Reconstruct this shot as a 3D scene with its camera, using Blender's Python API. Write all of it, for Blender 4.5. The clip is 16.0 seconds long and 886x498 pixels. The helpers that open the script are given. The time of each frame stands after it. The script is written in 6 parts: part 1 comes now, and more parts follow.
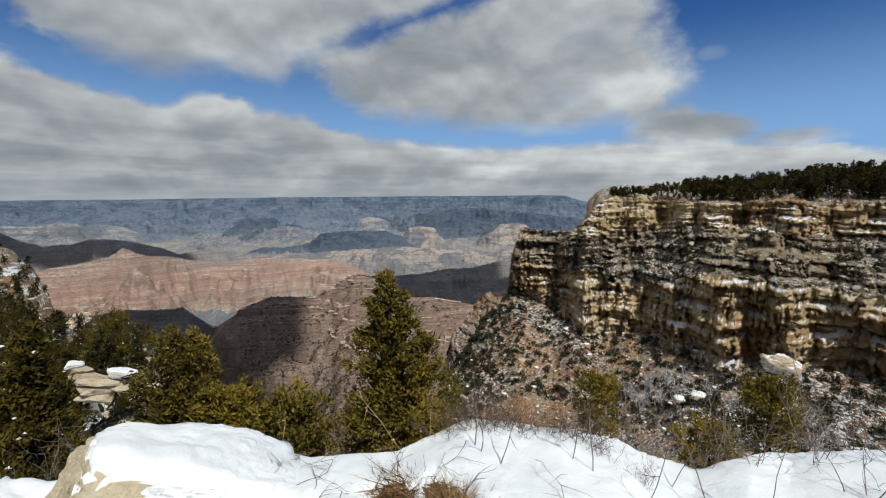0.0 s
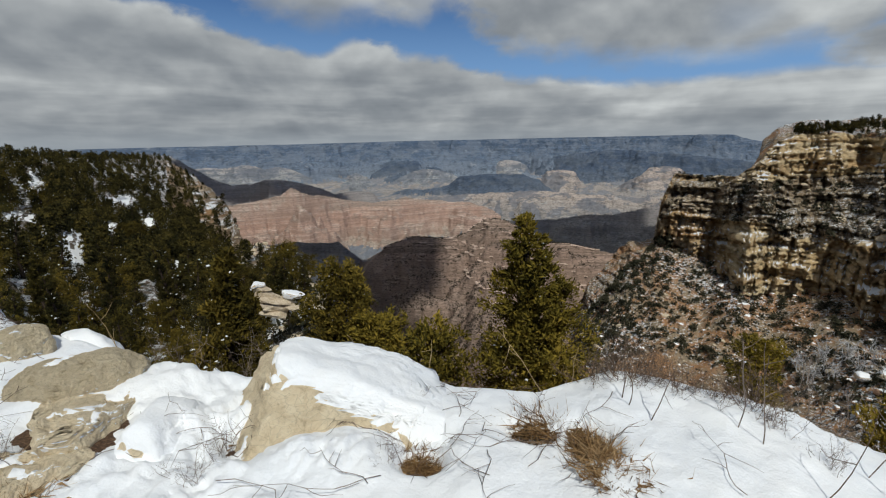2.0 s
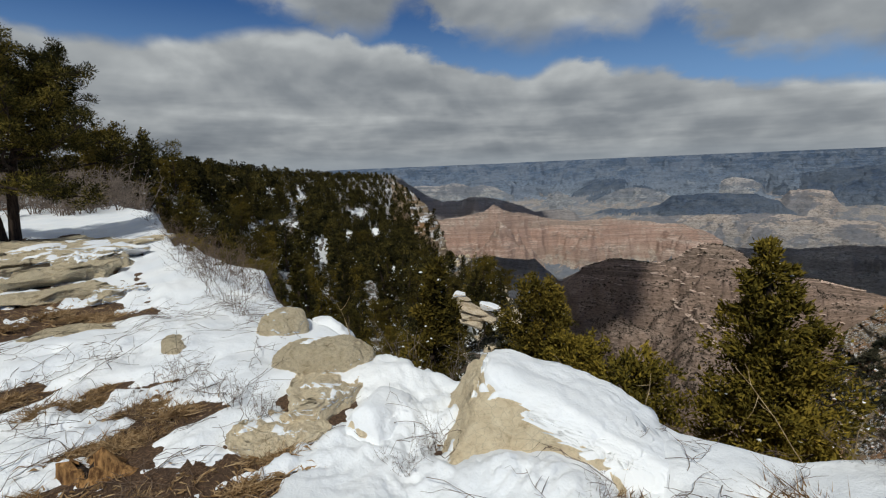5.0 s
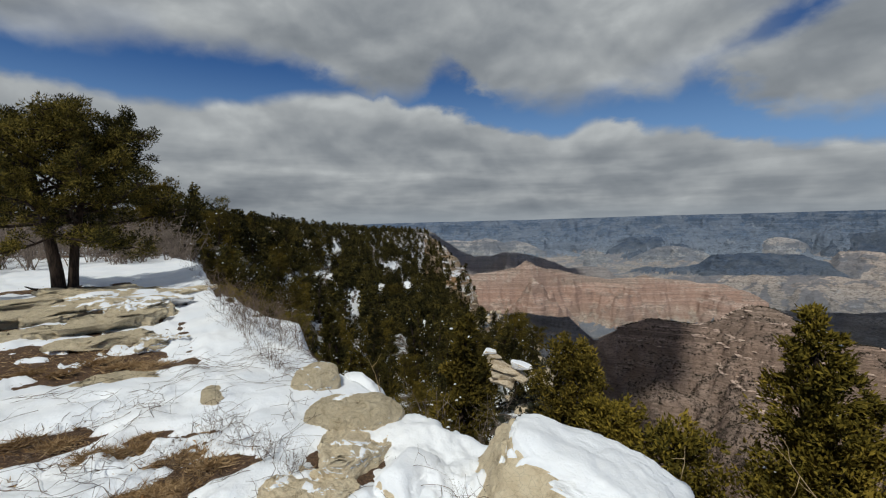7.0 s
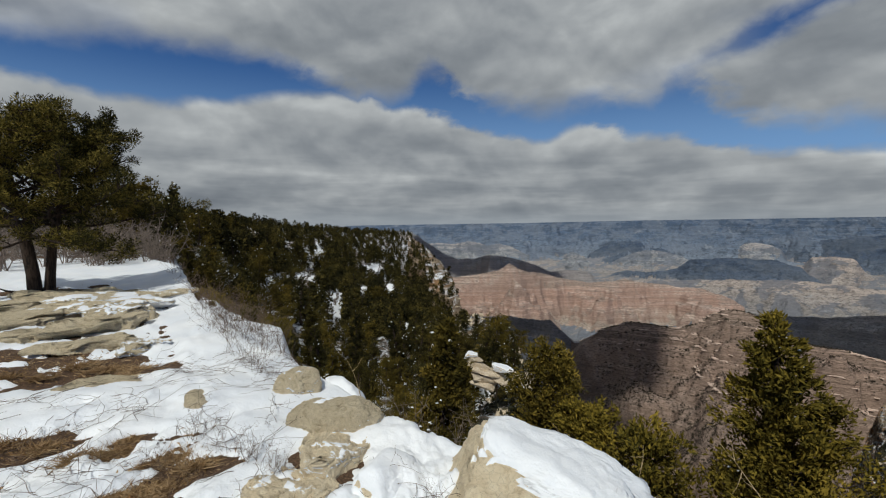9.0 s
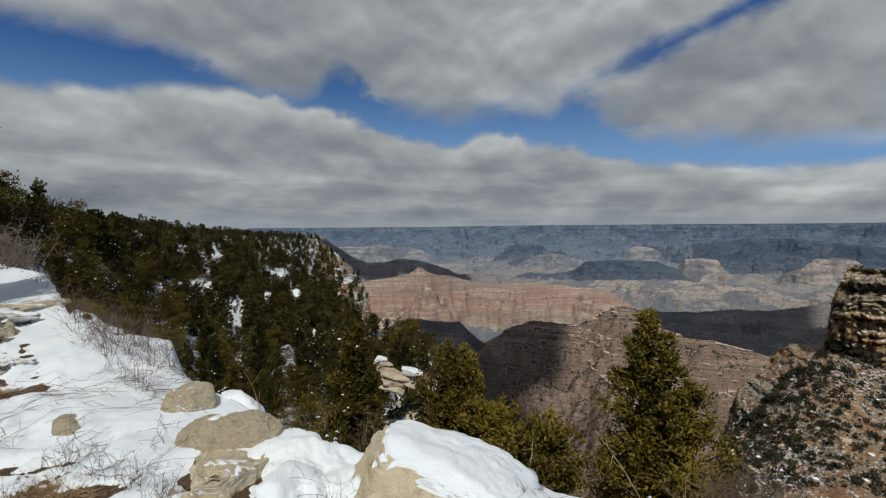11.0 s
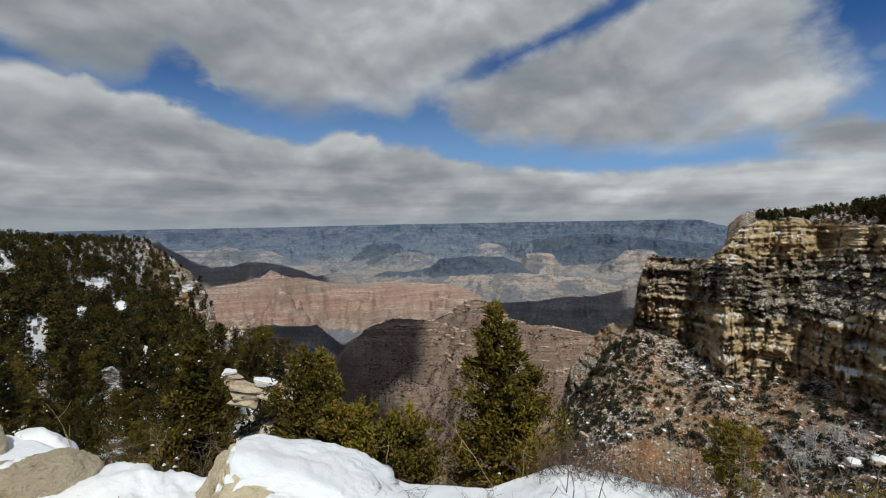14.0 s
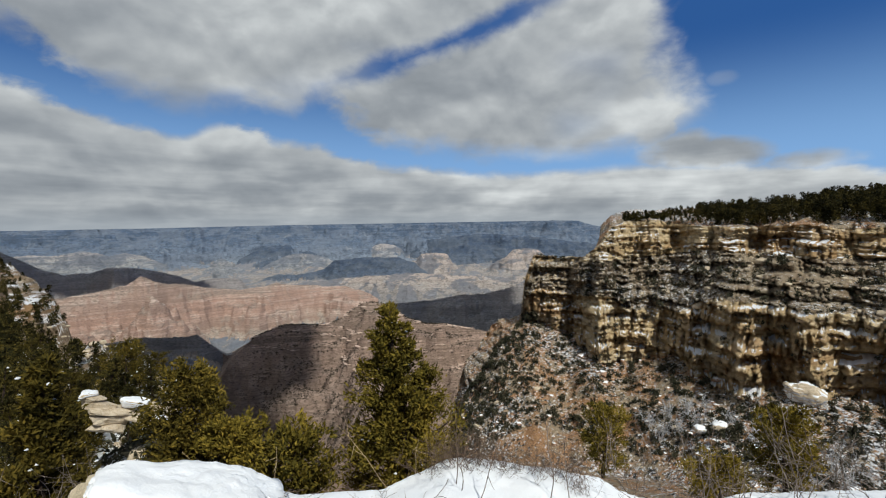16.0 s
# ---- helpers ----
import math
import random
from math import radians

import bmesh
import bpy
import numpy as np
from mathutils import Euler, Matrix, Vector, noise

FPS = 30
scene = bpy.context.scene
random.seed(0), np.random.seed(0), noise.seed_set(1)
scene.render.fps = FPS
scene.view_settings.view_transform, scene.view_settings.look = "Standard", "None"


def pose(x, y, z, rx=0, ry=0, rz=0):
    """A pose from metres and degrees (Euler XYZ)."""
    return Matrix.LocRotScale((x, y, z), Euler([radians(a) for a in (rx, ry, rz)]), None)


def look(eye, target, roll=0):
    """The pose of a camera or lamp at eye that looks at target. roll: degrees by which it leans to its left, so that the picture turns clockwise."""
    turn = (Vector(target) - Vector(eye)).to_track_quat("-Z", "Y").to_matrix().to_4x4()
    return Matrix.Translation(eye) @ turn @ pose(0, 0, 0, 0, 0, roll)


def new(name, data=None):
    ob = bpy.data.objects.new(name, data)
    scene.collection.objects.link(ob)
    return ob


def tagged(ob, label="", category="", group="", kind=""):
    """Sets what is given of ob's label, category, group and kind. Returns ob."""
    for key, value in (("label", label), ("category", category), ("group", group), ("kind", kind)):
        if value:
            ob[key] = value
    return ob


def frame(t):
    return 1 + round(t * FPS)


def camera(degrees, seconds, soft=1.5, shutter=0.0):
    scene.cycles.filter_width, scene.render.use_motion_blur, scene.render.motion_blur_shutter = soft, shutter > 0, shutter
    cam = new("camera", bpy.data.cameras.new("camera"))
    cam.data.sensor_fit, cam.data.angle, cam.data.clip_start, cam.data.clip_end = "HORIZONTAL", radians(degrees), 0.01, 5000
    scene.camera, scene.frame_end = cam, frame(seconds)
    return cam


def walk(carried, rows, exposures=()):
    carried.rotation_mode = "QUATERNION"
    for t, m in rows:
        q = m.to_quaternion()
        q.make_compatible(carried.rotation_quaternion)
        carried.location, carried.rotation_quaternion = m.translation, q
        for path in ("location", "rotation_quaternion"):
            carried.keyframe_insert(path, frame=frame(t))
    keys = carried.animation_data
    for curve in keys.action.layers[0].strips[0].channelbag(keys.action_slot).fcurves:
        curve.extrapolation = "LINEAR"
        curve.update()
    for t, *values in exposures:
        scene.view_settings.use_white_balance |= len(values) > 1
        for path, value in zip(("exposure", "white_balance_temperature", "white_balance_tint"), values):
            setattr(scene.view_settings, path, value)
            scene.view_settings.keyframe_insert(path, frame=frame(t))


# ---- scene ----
cam = camera(86.6, 16.0, soft=1.15)
# seconds, eye (metres), yaw to the left, pitch up, roll
ROWS = [
    (0.0, 0.000, -0.000, 1.600, 0.01, -5.63, -0.14),
    (0.5, -0.016, 0.029, 1.595, 4.10, -7.87, 0.34),
    (1.0, -0.039, 0.040, 1.596, 9.60, -10.49, 0.21),
    (1.5, -0.059, 0.054, 1.582, 13.00, -11.64, -0.52),
    (2.0, -0.086, 0.067, 1.566, 16.62, -12.35, -0.72),
    (2.5, -0.120, 0.081, 1.552, 20.69, -12.39, -0.94),
    (3.0, -0.148, 0.099, 1.539, 24.51, -11.99, -1.67),
    (3.5, -0.178, 0.106, 1.531, 29.62, -11.82, -2.42),
    (4.0, -0.203, 0.112, 1.521, 34.50, -10.93, -2.30),
    (4.5, -0.230, 0.111, 1.517, 37.93, -10.44, -1.73),
    (5.0, -0.239, 0.109, 1.522, 40.64, -9.72, -1.57),
    (7.5, -0.120, -0.008, 1.608, 44.51, -2.46, -0.51),
    (8.0, -0.083, -0.033, 1.621, 44.44, -2.70, -0.39),
    (10.5, 0.096, -0.124, 1.708, 34.84, -2.23, 0.26),
    (11.0, 0.107, -0.120, 1.707, 31.44, -2.29, 0.25),
    (11.5, 0.115, -0.113, 1.706, 27.51, -2.50, -0.25),
    (12.0, 0.120, -0.110, 1.705, 23.90, -2.23, 0.21),
    (12.5, 0.126, -0.110, 1.709, 21.89, -1.98, 0.09),
    (13.0, 0.141, -0.119, 1.715, 19.74, -2.03, 0.10),
    (13.5, 0.153, -0.126, 1.721, 17.19, -2.23, -0.01),
    (14.0, 0.164, -0.130, 1.721, 14.23, -2.40, -0.51),
    (14.5, 0.173, -0.136, 1.719, 10.99, -2.62, -0.56),
    (15.0, 0.187, -0.144, 1.722, 7.61, -2.59, -0.88),
    (15.5, 0.203, -0.151, 1.726, 4.85, -2.59, -0.86),
    (16.0, 0.202, -0.155, 1.732, 1.53, -2.45, -0.66),
]
EXPOSURES = [(t, stops, 6300, 5) for t, stops in ((0.0, -0.13), (0.6, -0.18), (1.5, -0.32), (3.5, -0.45), (5.0, -0.46), (8.0, -0.46), (12.0, -0.49), (13.2, -0.47), (14.5, -0.22), (16.0, -0.1))]
walk(cam, [(t, pose(x, y, z, 0, 0, yaw) @ pose(0, 0, 0, 90 + pitch) @ pose(0, 0, 0, 0, 0, roll)) for t, x, y, z, yaw, pitch, roll in ROWS], exposures=EXPOSURES)

# ------------------------------------------------------------------ light
SUN_AZ, SUN_EL = -150.0, 50.0      # degrees to the left of +y, degrees up


def toward(az, el, r=1.0):
    a, e = radians(az), radians(el)
    return Vector((-math.sin(a) * math.cos(e), math.cos(a) * math.cos(e), math.sin(e))) * r


sun = new("sun", bpy.data.lights.new("sun", "SUN"))
sun.data.energy, sun.data.angle, sun.data.color = 3.9, radians(0.55), (1.0, 0.955, 0.88)
sun.matrix_world = look(toward(SUN_AZ, SUN_EL, 300), (0, 0, 0))


class Nodes:
    """Short hand for a node tree."""

    def __init__(self, tree):
        self.tree = tree
        tree.nodes.clear()

    def add(self, kind, **props):
        node = self.tree.nodes.new("ShaderNode" + kind)
        for key, value in props.items():
            setattr(node, key, value)
        return node

    def join(self, a, b):
        self.tree.links.new(a, b)

    def put(self, socket, value):
        if isinstance(value, bpy.types.NodeSocket):
            self.join(value, socket)
        else:
            socket.default_value = value

    def math(self, op, a, b=0.0, c=0.0, clamp=False):
        node = self.add("Math", operation=op, use_clamp=clamp)
        for n, v in enumerate((a, b, c)):
            if n < len(node.inputs):
                self.put(node.inputs[n], v)
        return node.outputs[0]

    def step(self, value, lo, hi):
        node = self.add("MapRange", interpolation_type="SMOOTHSTEP")
        self.put(node.inputs["Value"], value)
        self.put(node.inputs["From Min"], lo)
        self.put(node.inputs["From Max"], hi)
        return node.outputs["Result"]

    def ramp(self, value, stops, smooth="LINEAR"):
        node = self.add("ValToRGB")
        node.color_ramp.interpolation = smooth
        els = node.color_ramp.elements
        while len(els) < len(stops):
            els.new(0.5)
        for el, (at, colour) in zip(els, stops):
            el.position = at
            el.color = (*colour, 1) if len(colour) == 3 else colour
        self.put(node.inputs[0], value)
        return node.outputs[0]

    def mix(self, fac, a, b, blend="MIX"):
        node = self.add("Mix", data_type="RGBA", blend_type=blend)
        self.put(node.inputs["Factor"], fac)
        for socket, v in ((node.inputs[6], a), (node.inputs[7], b)):
            self.put(socket, (*v, 1) if isinstance(v, tuple) and len(v) == 3 else v)
        return node.outputs[2]

    def noise(self, vector, scale, detail=5.0, rough=0.55, distort=0.0):
        node = self.add("TexNoise")
        if vector is not None:
            self.join(vector, node.inputs["Vector"])
        node.inputs["Scale"].default_value, node.inputs["Detail"].default_value = scale, detail
        node.inputs["Roughness"].default_value, node.inputs["Distortion"].default_value = rough, distort
        return node.outputs["Fac"]

    def scaled(self, vector, scale):
        node = self.add("Mapping")
        self.join(vector, node.inputs["Vector"])
        node.inputs["Scale"].default_value = scale
        return node.outputs[0]

    def xyz(self, x, y, z=0.0):
        node = self.add("CombineXYZ")
        for socket, v in zip(node.inputs, (x, y, z)):
            self.put(socket, v)
        return node.outputs[0]


def make_sky():
    world = bpy.data.worlds.new("sky")
    scene.world = world
    world.use_nodes = True
    n = Nodes(world.node_tree)
    sky = n.add("TexSky", sky_type="NISHITA", sun_disc=False)
    sky.sun_elevation, sky.sun_rotation = radians(SUN_EL), radians(-SUN_AZ)
    sky.altitude, sky.dust_density, sky.ozone_density = 2100, 0.6, 1.6
    way = n.add("TexCoord").outputs["Generated"]
    part = n.add("SeparateXYZ")
    n.join(way, part.inputs[0])
    x, y, z = part.outputs
    az = n.math("MULTIPLY", n.math("ARCTAN2", n.math("MULTIPLY", x, -1.0), y), 57.2958)
    el = n.math("MULTIPLY", n.math("ARCSINE", z), 57.2958)
    # billows in three sizes, flattened towards the horizon; the same a little higher gives the light from above
    flat = n.math("ADD", z, 0.16)
    plane = n.xyz(n.math("DIVIDE", x, flat), n.math("DIVIDE", y, flat), n.math("MULTIPLY", z, 1.5))
    big = n.noise(plane, 1.3, 3.0, 0.5, 0.4)
    dome = n.scaled(n.xyz(az, el, 0.0), (0.07, 0.105, 1.0))
    above = n.scaled(n.xyz(az, n.math("ADD", el, 1.5), 0.0), (0.07, 0.105, 1.0))
    billow, billow_up = n.noise(dome, 1.35, 5.0, 0.45, 0.2), n.noise(above, 1.35, 5.0, 0.45, 0.2)
    puffs = n.noise(dome, 5.0, 5.0, 0.55, 0.3)
    streak = n.noise(n.scaled(n.xyz(az, el, 9.0), (0.04, 0.42, 1.0)), 1.4, 5.0, 0.52, 0.3)
    drift = n.noise(n.scaled(n.xyz(az, el, 4.0), (0.045, 0.09, 1.0)), 1.0, 2.0, 0.5)
    rough = n.math("MULTIPLY", n.math("SUBTRACT", billow, 0.5), 6.0)
    rough = n.math("ADD", rough, n.math("MULTIPLY", n.math("SUBTRACT", puffs, 0.5), 2.6))
    warp = n.math("ADD", az, n.math("MULTIPLY", n.math("SUBTRACT", puffs, 0.5), 5.0))

    def edge(table):
        """A height over the azimuth, from a table of (azimuth, elevation)."""
        u = n.math("DIVIDE", n.math("ADD", warp, 60.0), 160.0, clamp=True)
        stops = [((a + 60) / 160, (e / 40,) * 3) for a, e in sorted(table)]
        return n.math("MULTIPLY", n.ramp(u, stops, "CARDINAL"), 40.0)

    bank_top = edge([(-60, 3.5), (-42, 4.8), (-33, 6.2), (-24, 7.0), (-12, 6.4), (0, 7.0), (9.5, 8.0), (15.5, 9.7), (21, 10.2), (26, 11.6), (30, 10.5),
                     (35, 11.0), (39, 11.8), (44, 13.8), (49, 14.3), (55, 15.4), (63, 14.2), (75, 13.2), (90, 14.0)])
    roof = edge([(-60, 25), (-24.5, 9.6), (-20, 8.6), (-8, 8.6), (0, 9.0), (5, 9.8), (10, 11.4), (16.0, 14.8), (18.5, 13.2), (25, 13.8), (33, 13.4),
                 (39, 14.8), (43.5, 18.6), (47, 15.6), (52, 14.8), (60, 17.4), (70, 17.8), (90, 17.0)])
    low = n.step(n.math("SUBTRACT", n.math("ADD", bank_top, n.math("MULTIPLY", rough, 0.45)), el), -0.5, 0.9)
    high = n.step(n.math("SUBTRACT", el, n.math("ADD", roof, n.math("MULTIPLY", rough, 0.8))), -1.3, 2.2)
    # the rift between the two upper clouds, rising to the right
    across = n.math("ADD", n.math("MULTIPLY", n.math("SUBTRACT", az, 3.5), 0.32), n.math("SUBTRACT", el, 20.3))
    rift = n.math("ADD", n.math("ABSOLUTE", across), n.math("MULTIPLY", rough, 0.7))
    rift = n.math("MULTIPLY", n.math("SUBTRACT", 1.0, n.step(rift, -0.1, 1.9)), n.math("MULTIPLY", n.step(az, 19.0, 7.0), n.step(az, -18.0, -6.0)))
    high = n.math("MULTIPLY", high, n.math("SUBTRACT", 1.0, n.math("MULTIPLY", rift, 0.95)))
    east = n.math("ADD", az, n.math("ADD", n.math("MULTIPLY", rough, 1.9), n.math("MULTIPLY", n.math("SUBTRACT", el, 14.0), -0.15)))
    high = n.math("MULTIPLY", high, n.step(east, -27.5, -22.0))
    # thin places in the upper deck
    high = n.math("MULTIPLY", high, n.math("SUBTRACT", 1.0, n.math("MULTIPLY", n.step(drift, 0.60, 0.78), 0.25)))
    cover = n.math("MAXIMUM", low, high)

    def puff(a, e, wa, we):
        d = n.math("ADD", n.math("POWER", n.math("DIVIDE", n.math("SUBTRACT", az, a), wa), 2.0),
                   n.math("POWER", n.math("DIVIDE", n.math("SUBTRACT", el, e), we), 2.0))
        return n.step(n.math("ADD", d, n.math("MULTIPLY", rough, 0.5)), 1.3, 0.0)

    for a, e, wa, we in ((-24.5, 8.4, 4.4, 2.6), (-29.5, 7.4, 4.6, 1.9), (-36.5, 6.1, 4.0, 1.2)):
        cover = n.math("MAXIMUM", cover, puff(a, e, wa, we))
    cover = n.math("MAXIMUM", cover, n.math("MULTIPLY", puff(-28.7, 14.9, 1.7, 0.8), 0.2))
    cover = n.math("MAXIMUM", cover, n.math("MULTIPLY", n.step(el, 3.4, 0.6), 0.8))
    # lit tops, grey undersides
    lit_top = n.step(n.math("SUBTRACT", n.math("ADD", bank_top, n.math("MULTIPLY", rough, 0.8)), el), 4.2, 0.0)
    light = n.math("ADD", n.math("MULTIPLY", n.math("SUBTRACT", billow, billow_up), 1.5), 0.45)
    light = n.math("ADD", light, n.math("MULTIPLY", n.math("SUBTRACT", big, 0.5), 0.9))
    light = n.math("ADD", light, n.math("MULTIPLY", n.math("SUBTRACT", puffs, 0.5), 0.12))
    light = n.math("ADD", light, n.math("MULTIPLY", n.math("MULTIPLY", n.math("SUBTRACT", streak, 0.5), 0.65), n.step(el, 12.0, 6.0)))
    light = n.math("ADD", light, n.math("MULTIPLY", n.math("MULTIPLY", lit_top, low), 0.24))
    light = n.math("ADD", light, n.math("MULTIPLY", n.step(az, 10.0, -15.0), 0.13))
    light = n.math("ADD", light, n.math("MULTIPLY", n.step(el, 15.0, 23.0), 0.08))
    cloud = n.ramp(light, [(0.0, (0.225, 0.243, 0.275)), (0.35, (0.338, 0.353, 0.382)), (0.65, (0.50, 0.508, 0.525)), (1.0, (0.80, 0.80, 0.80))])
    haze = n.step(el, 3.0, -1.0)
    cloud = n.mix(haze, cloud, (0.38, 0.41, 0.455))
    clear = n.mix(n.step(el, 20.5, 5.0), (0.033, 0.108, 0.325), (0.25, 0.44, 0.76))
    seen = n.mix(n.math("MAXIMUM", cover, n.step(el, 36.0, 48.0)), clear, cloud)
    bg_sky, bg_seen, both = n.add("Background"), n.add("Background"), n.add("MixShader")
    n.join(sky.outputs[0], bg_sky.inputs[0])
    bg_sky.inputs[1].default_value = 0.055
    n.join(seen, bg_seen.inputs[0])
    bg_seen.inputs[1].default_value = 1.0
    # the clouded sky before the viewer goes over into open sky overhead and behind
    ahead = n.math("MULTIPLY", n.step(el, 62.0, 40.0), n.math("MULTIPLY", n.step(az, -95.0, -70.0), n.step(az, 130.0, 105.0)))
    n.join(n.math("MAXIMUM", ahead, n.math("ADD", 0.3, n.math("MULTIPLY", n.step(big, 0.42, 0.58), 0.5))), both.inputs[0])
    n.join(bg_sky.outputs[0], both.inputs[1])
    n.join(bg_seen.outputs[0], both.inputs[2])
    n.join(both.outputs[0], n.add("OutputWorld").inputs[0])


make_sky()

# ------------------------------------------------------------------ numbers


def noise3(p, seed=0):
    """Smooth value noise, -1 to 1, for an (N, 3) array."""
    p = np.asarray(p, float)
    i = np.floor(p).astype(np.int64)
    f = p - i
    f = f * f * f * (f * (f * 6 - 15) + 10)
    out = 0.0
    for dx in (0, 1):
        for dy in (0, 1):
            for dz in (0, 1):
                h = ((i[:, 0] + dx) * 374761393 + (i[:, 1] + dy) * 668265263 + (i[:, 2] + dz) * 1274126177 + seed * 982451653) & 0xFFFFFFFF
                h = ((h ^ (h >> 13)) * 1103515245) & 0xFFFFFFFF
                h = ((h ^ (h >> 16)) * 2654435761) & 0xFFFFFFFF
                v = (h >> 8) / 8388608.0 - 1.0
                w = (f[:, 0] if dx else 1 - f[:, 0]) * (f[:, 1] if dy else 1 - f[:, 1]) * (f[:, 2] if dz else 1 - f[:, 2])
                out = out + v * w
    return out


def fbm(p, octaves=4, seed=0, gain=0.5):
    p = np.asarray(p, float)
    out, amp, total = 0.0, 1.0, 0.0
    for k in range(octaves):
        out = out + amp * noise3(p * 2.03**k + 17.3 * k, seed + k)
        total += amp
        amp *= gain
    return out / total


def polar(az, r):
    a = np.radians(az)
    return -np.sin(a) * r, np.cos(a) * r


def sheet_mesh(name, pts, rows, cols, materials, slots=None, wrap=False, smooth=True):
    """A mesh from a rows x cols grid of points; slots: the material of each row of faces."""
    me = bpy.data.meshes.new(name)
    grid = np.arange(rows * cols).reshape(rows, cols)
    nxt = np.roll(grid, -1, 1) if wrap else grid[:, 1:]
    cur = grid if wrap else grid[:, :-1]
    quads = np.stack([cur[:-1], nxt[:-1], nxt[1:], cur[1:]], -1).reshape(-1, 4)
    me.vertices.add(rows * cols)
    me.vertices.foreach_set("co", np.asarray(pts, np.float32).ravel())
    me.loops.add(quads.size)
    me.loops.foreach_set("vertex_index", quads.ravel().astype(np.int32))
    me.polygons.add(len(quads))
    me.polygons.foreach_set("loop_start", np.arange(0, quads.size, 4, dtype=np.int32))
    for m in materials:
        me.materials.append(m)
    if slots is not None:
        me.polygons.foreach_set("material_index", np.asarray(slots, np.int32).ravel())
    me.polygons.foreach_set("use_smooth", np.full(len(quads), smooth))
    me.update(calc_edges=True)
    me.validate()
    return me


def raw_mesh(name, verts, faces, material, smooth=False):
    """A mesh from arrays of points and of faces that all have the same number of corners."""
    me = bpy.data.meshes.new(name)
    faces = np.asarray(faces, np.int32)
    me.vertices.add(len(verts))
    me.vertices.foreach_set("co", np.asarray(verts, np.float32).ravel())
    me.loops.add(faces.size)
    me.loops.foreach_set("vertex_index", faces.ravel())
    me.polygons.add(len(faces))
    me.polygons.foreach_set("loop_start", np.arange(0, faces.size, faces.shape[1], dtype=np.int32))
    me.polygons.foreach_set("use_smooth", np.full(len(faces), smooth))
    me.materials.append(material)
    me.update(calc_edges=True)
    me.validate()
    return me


# ------------------------------------------------------------------ materials


def surface(name, rough=0.9, bump=None):
    """A Principled material; returns the material, its nodes, the shader and the place in metres."""
    m = bpy.data.materials.new(name)
    m.use_nodes = True
    n = Nodes(m.node_tree)
    out, bsdf = n.add("OutputMaterial"), n.add("BsdfPrincipled")
    n.join(bsdf.outputs[0], out.inputs[0])
    bsdf.inputs["Roughness"].default_value = rough
    bsdf.inputs["Specular IOR Level"].default_value = 0.25
    place = n.add("NewGeometry").outputs["Position"]
    return m, n, bsdf, place


def relief(n, bsdf, height, strength, distance):
    node = n.add("Bump")
    node.inputs["Strength"].default_value, node.inputs["Distance"].default_value = strength, distance
    n.join(height, node.inputs["Height"])
    n.join(node.outputs[0], bsdf.inputs["Normal"])


def upward(n):
    """How far a face looks up, 0 to 1."""
    part = n.add("SeparateXYZ")
    n.join(n.add("NewGeometry").outputs["Normal"], part.inputs[0])
    return part.outputs[2]


def snow_material():
    m, n, b, p = surface("snow", 0.55)
    fine, big = n.noise(p, 60, 4), n.noise(p, 1.6, 5)
    c = n.mix(n.step(big, 0.35, 0.7), (0.80, 0.82, 0.85), (0.88, 0.885, 0.89))
    n.join(c, b.inputs["Base Color"])
    b.inputs["Subsurface Weight"].default_value = 0.0
    grain = n.math("ADD", n.math("MULTIPLY", fine, 0.35), n.noise(p, 9, 6, 0.6))
    relief(n, b, grain, 0.5, 0.028)
    return m


def soil_material():
    m, n, b, p = surface("soil", 0.95)
    fine, mid = n.noise(p, 70, 5, 0.7), n.noise(p, 7, 5, 0.6)
    c = n.ramp(fine, [(0.3, (0.04, 0.024, 0.016)), (0.5, (0.12, 0.07, 0.042)), (0.7, (0.28, 0.18, 0.105))])
    c = n.mix(n.step(mid, 0.45, 0.65), c, (0.10, 0.062, 0.04), "MIX")
    n.join(c, b.inputs["Base Color"])
    relief(n, b, n.math("ADD", fine, mid), 0.9, 0.03)
    return m


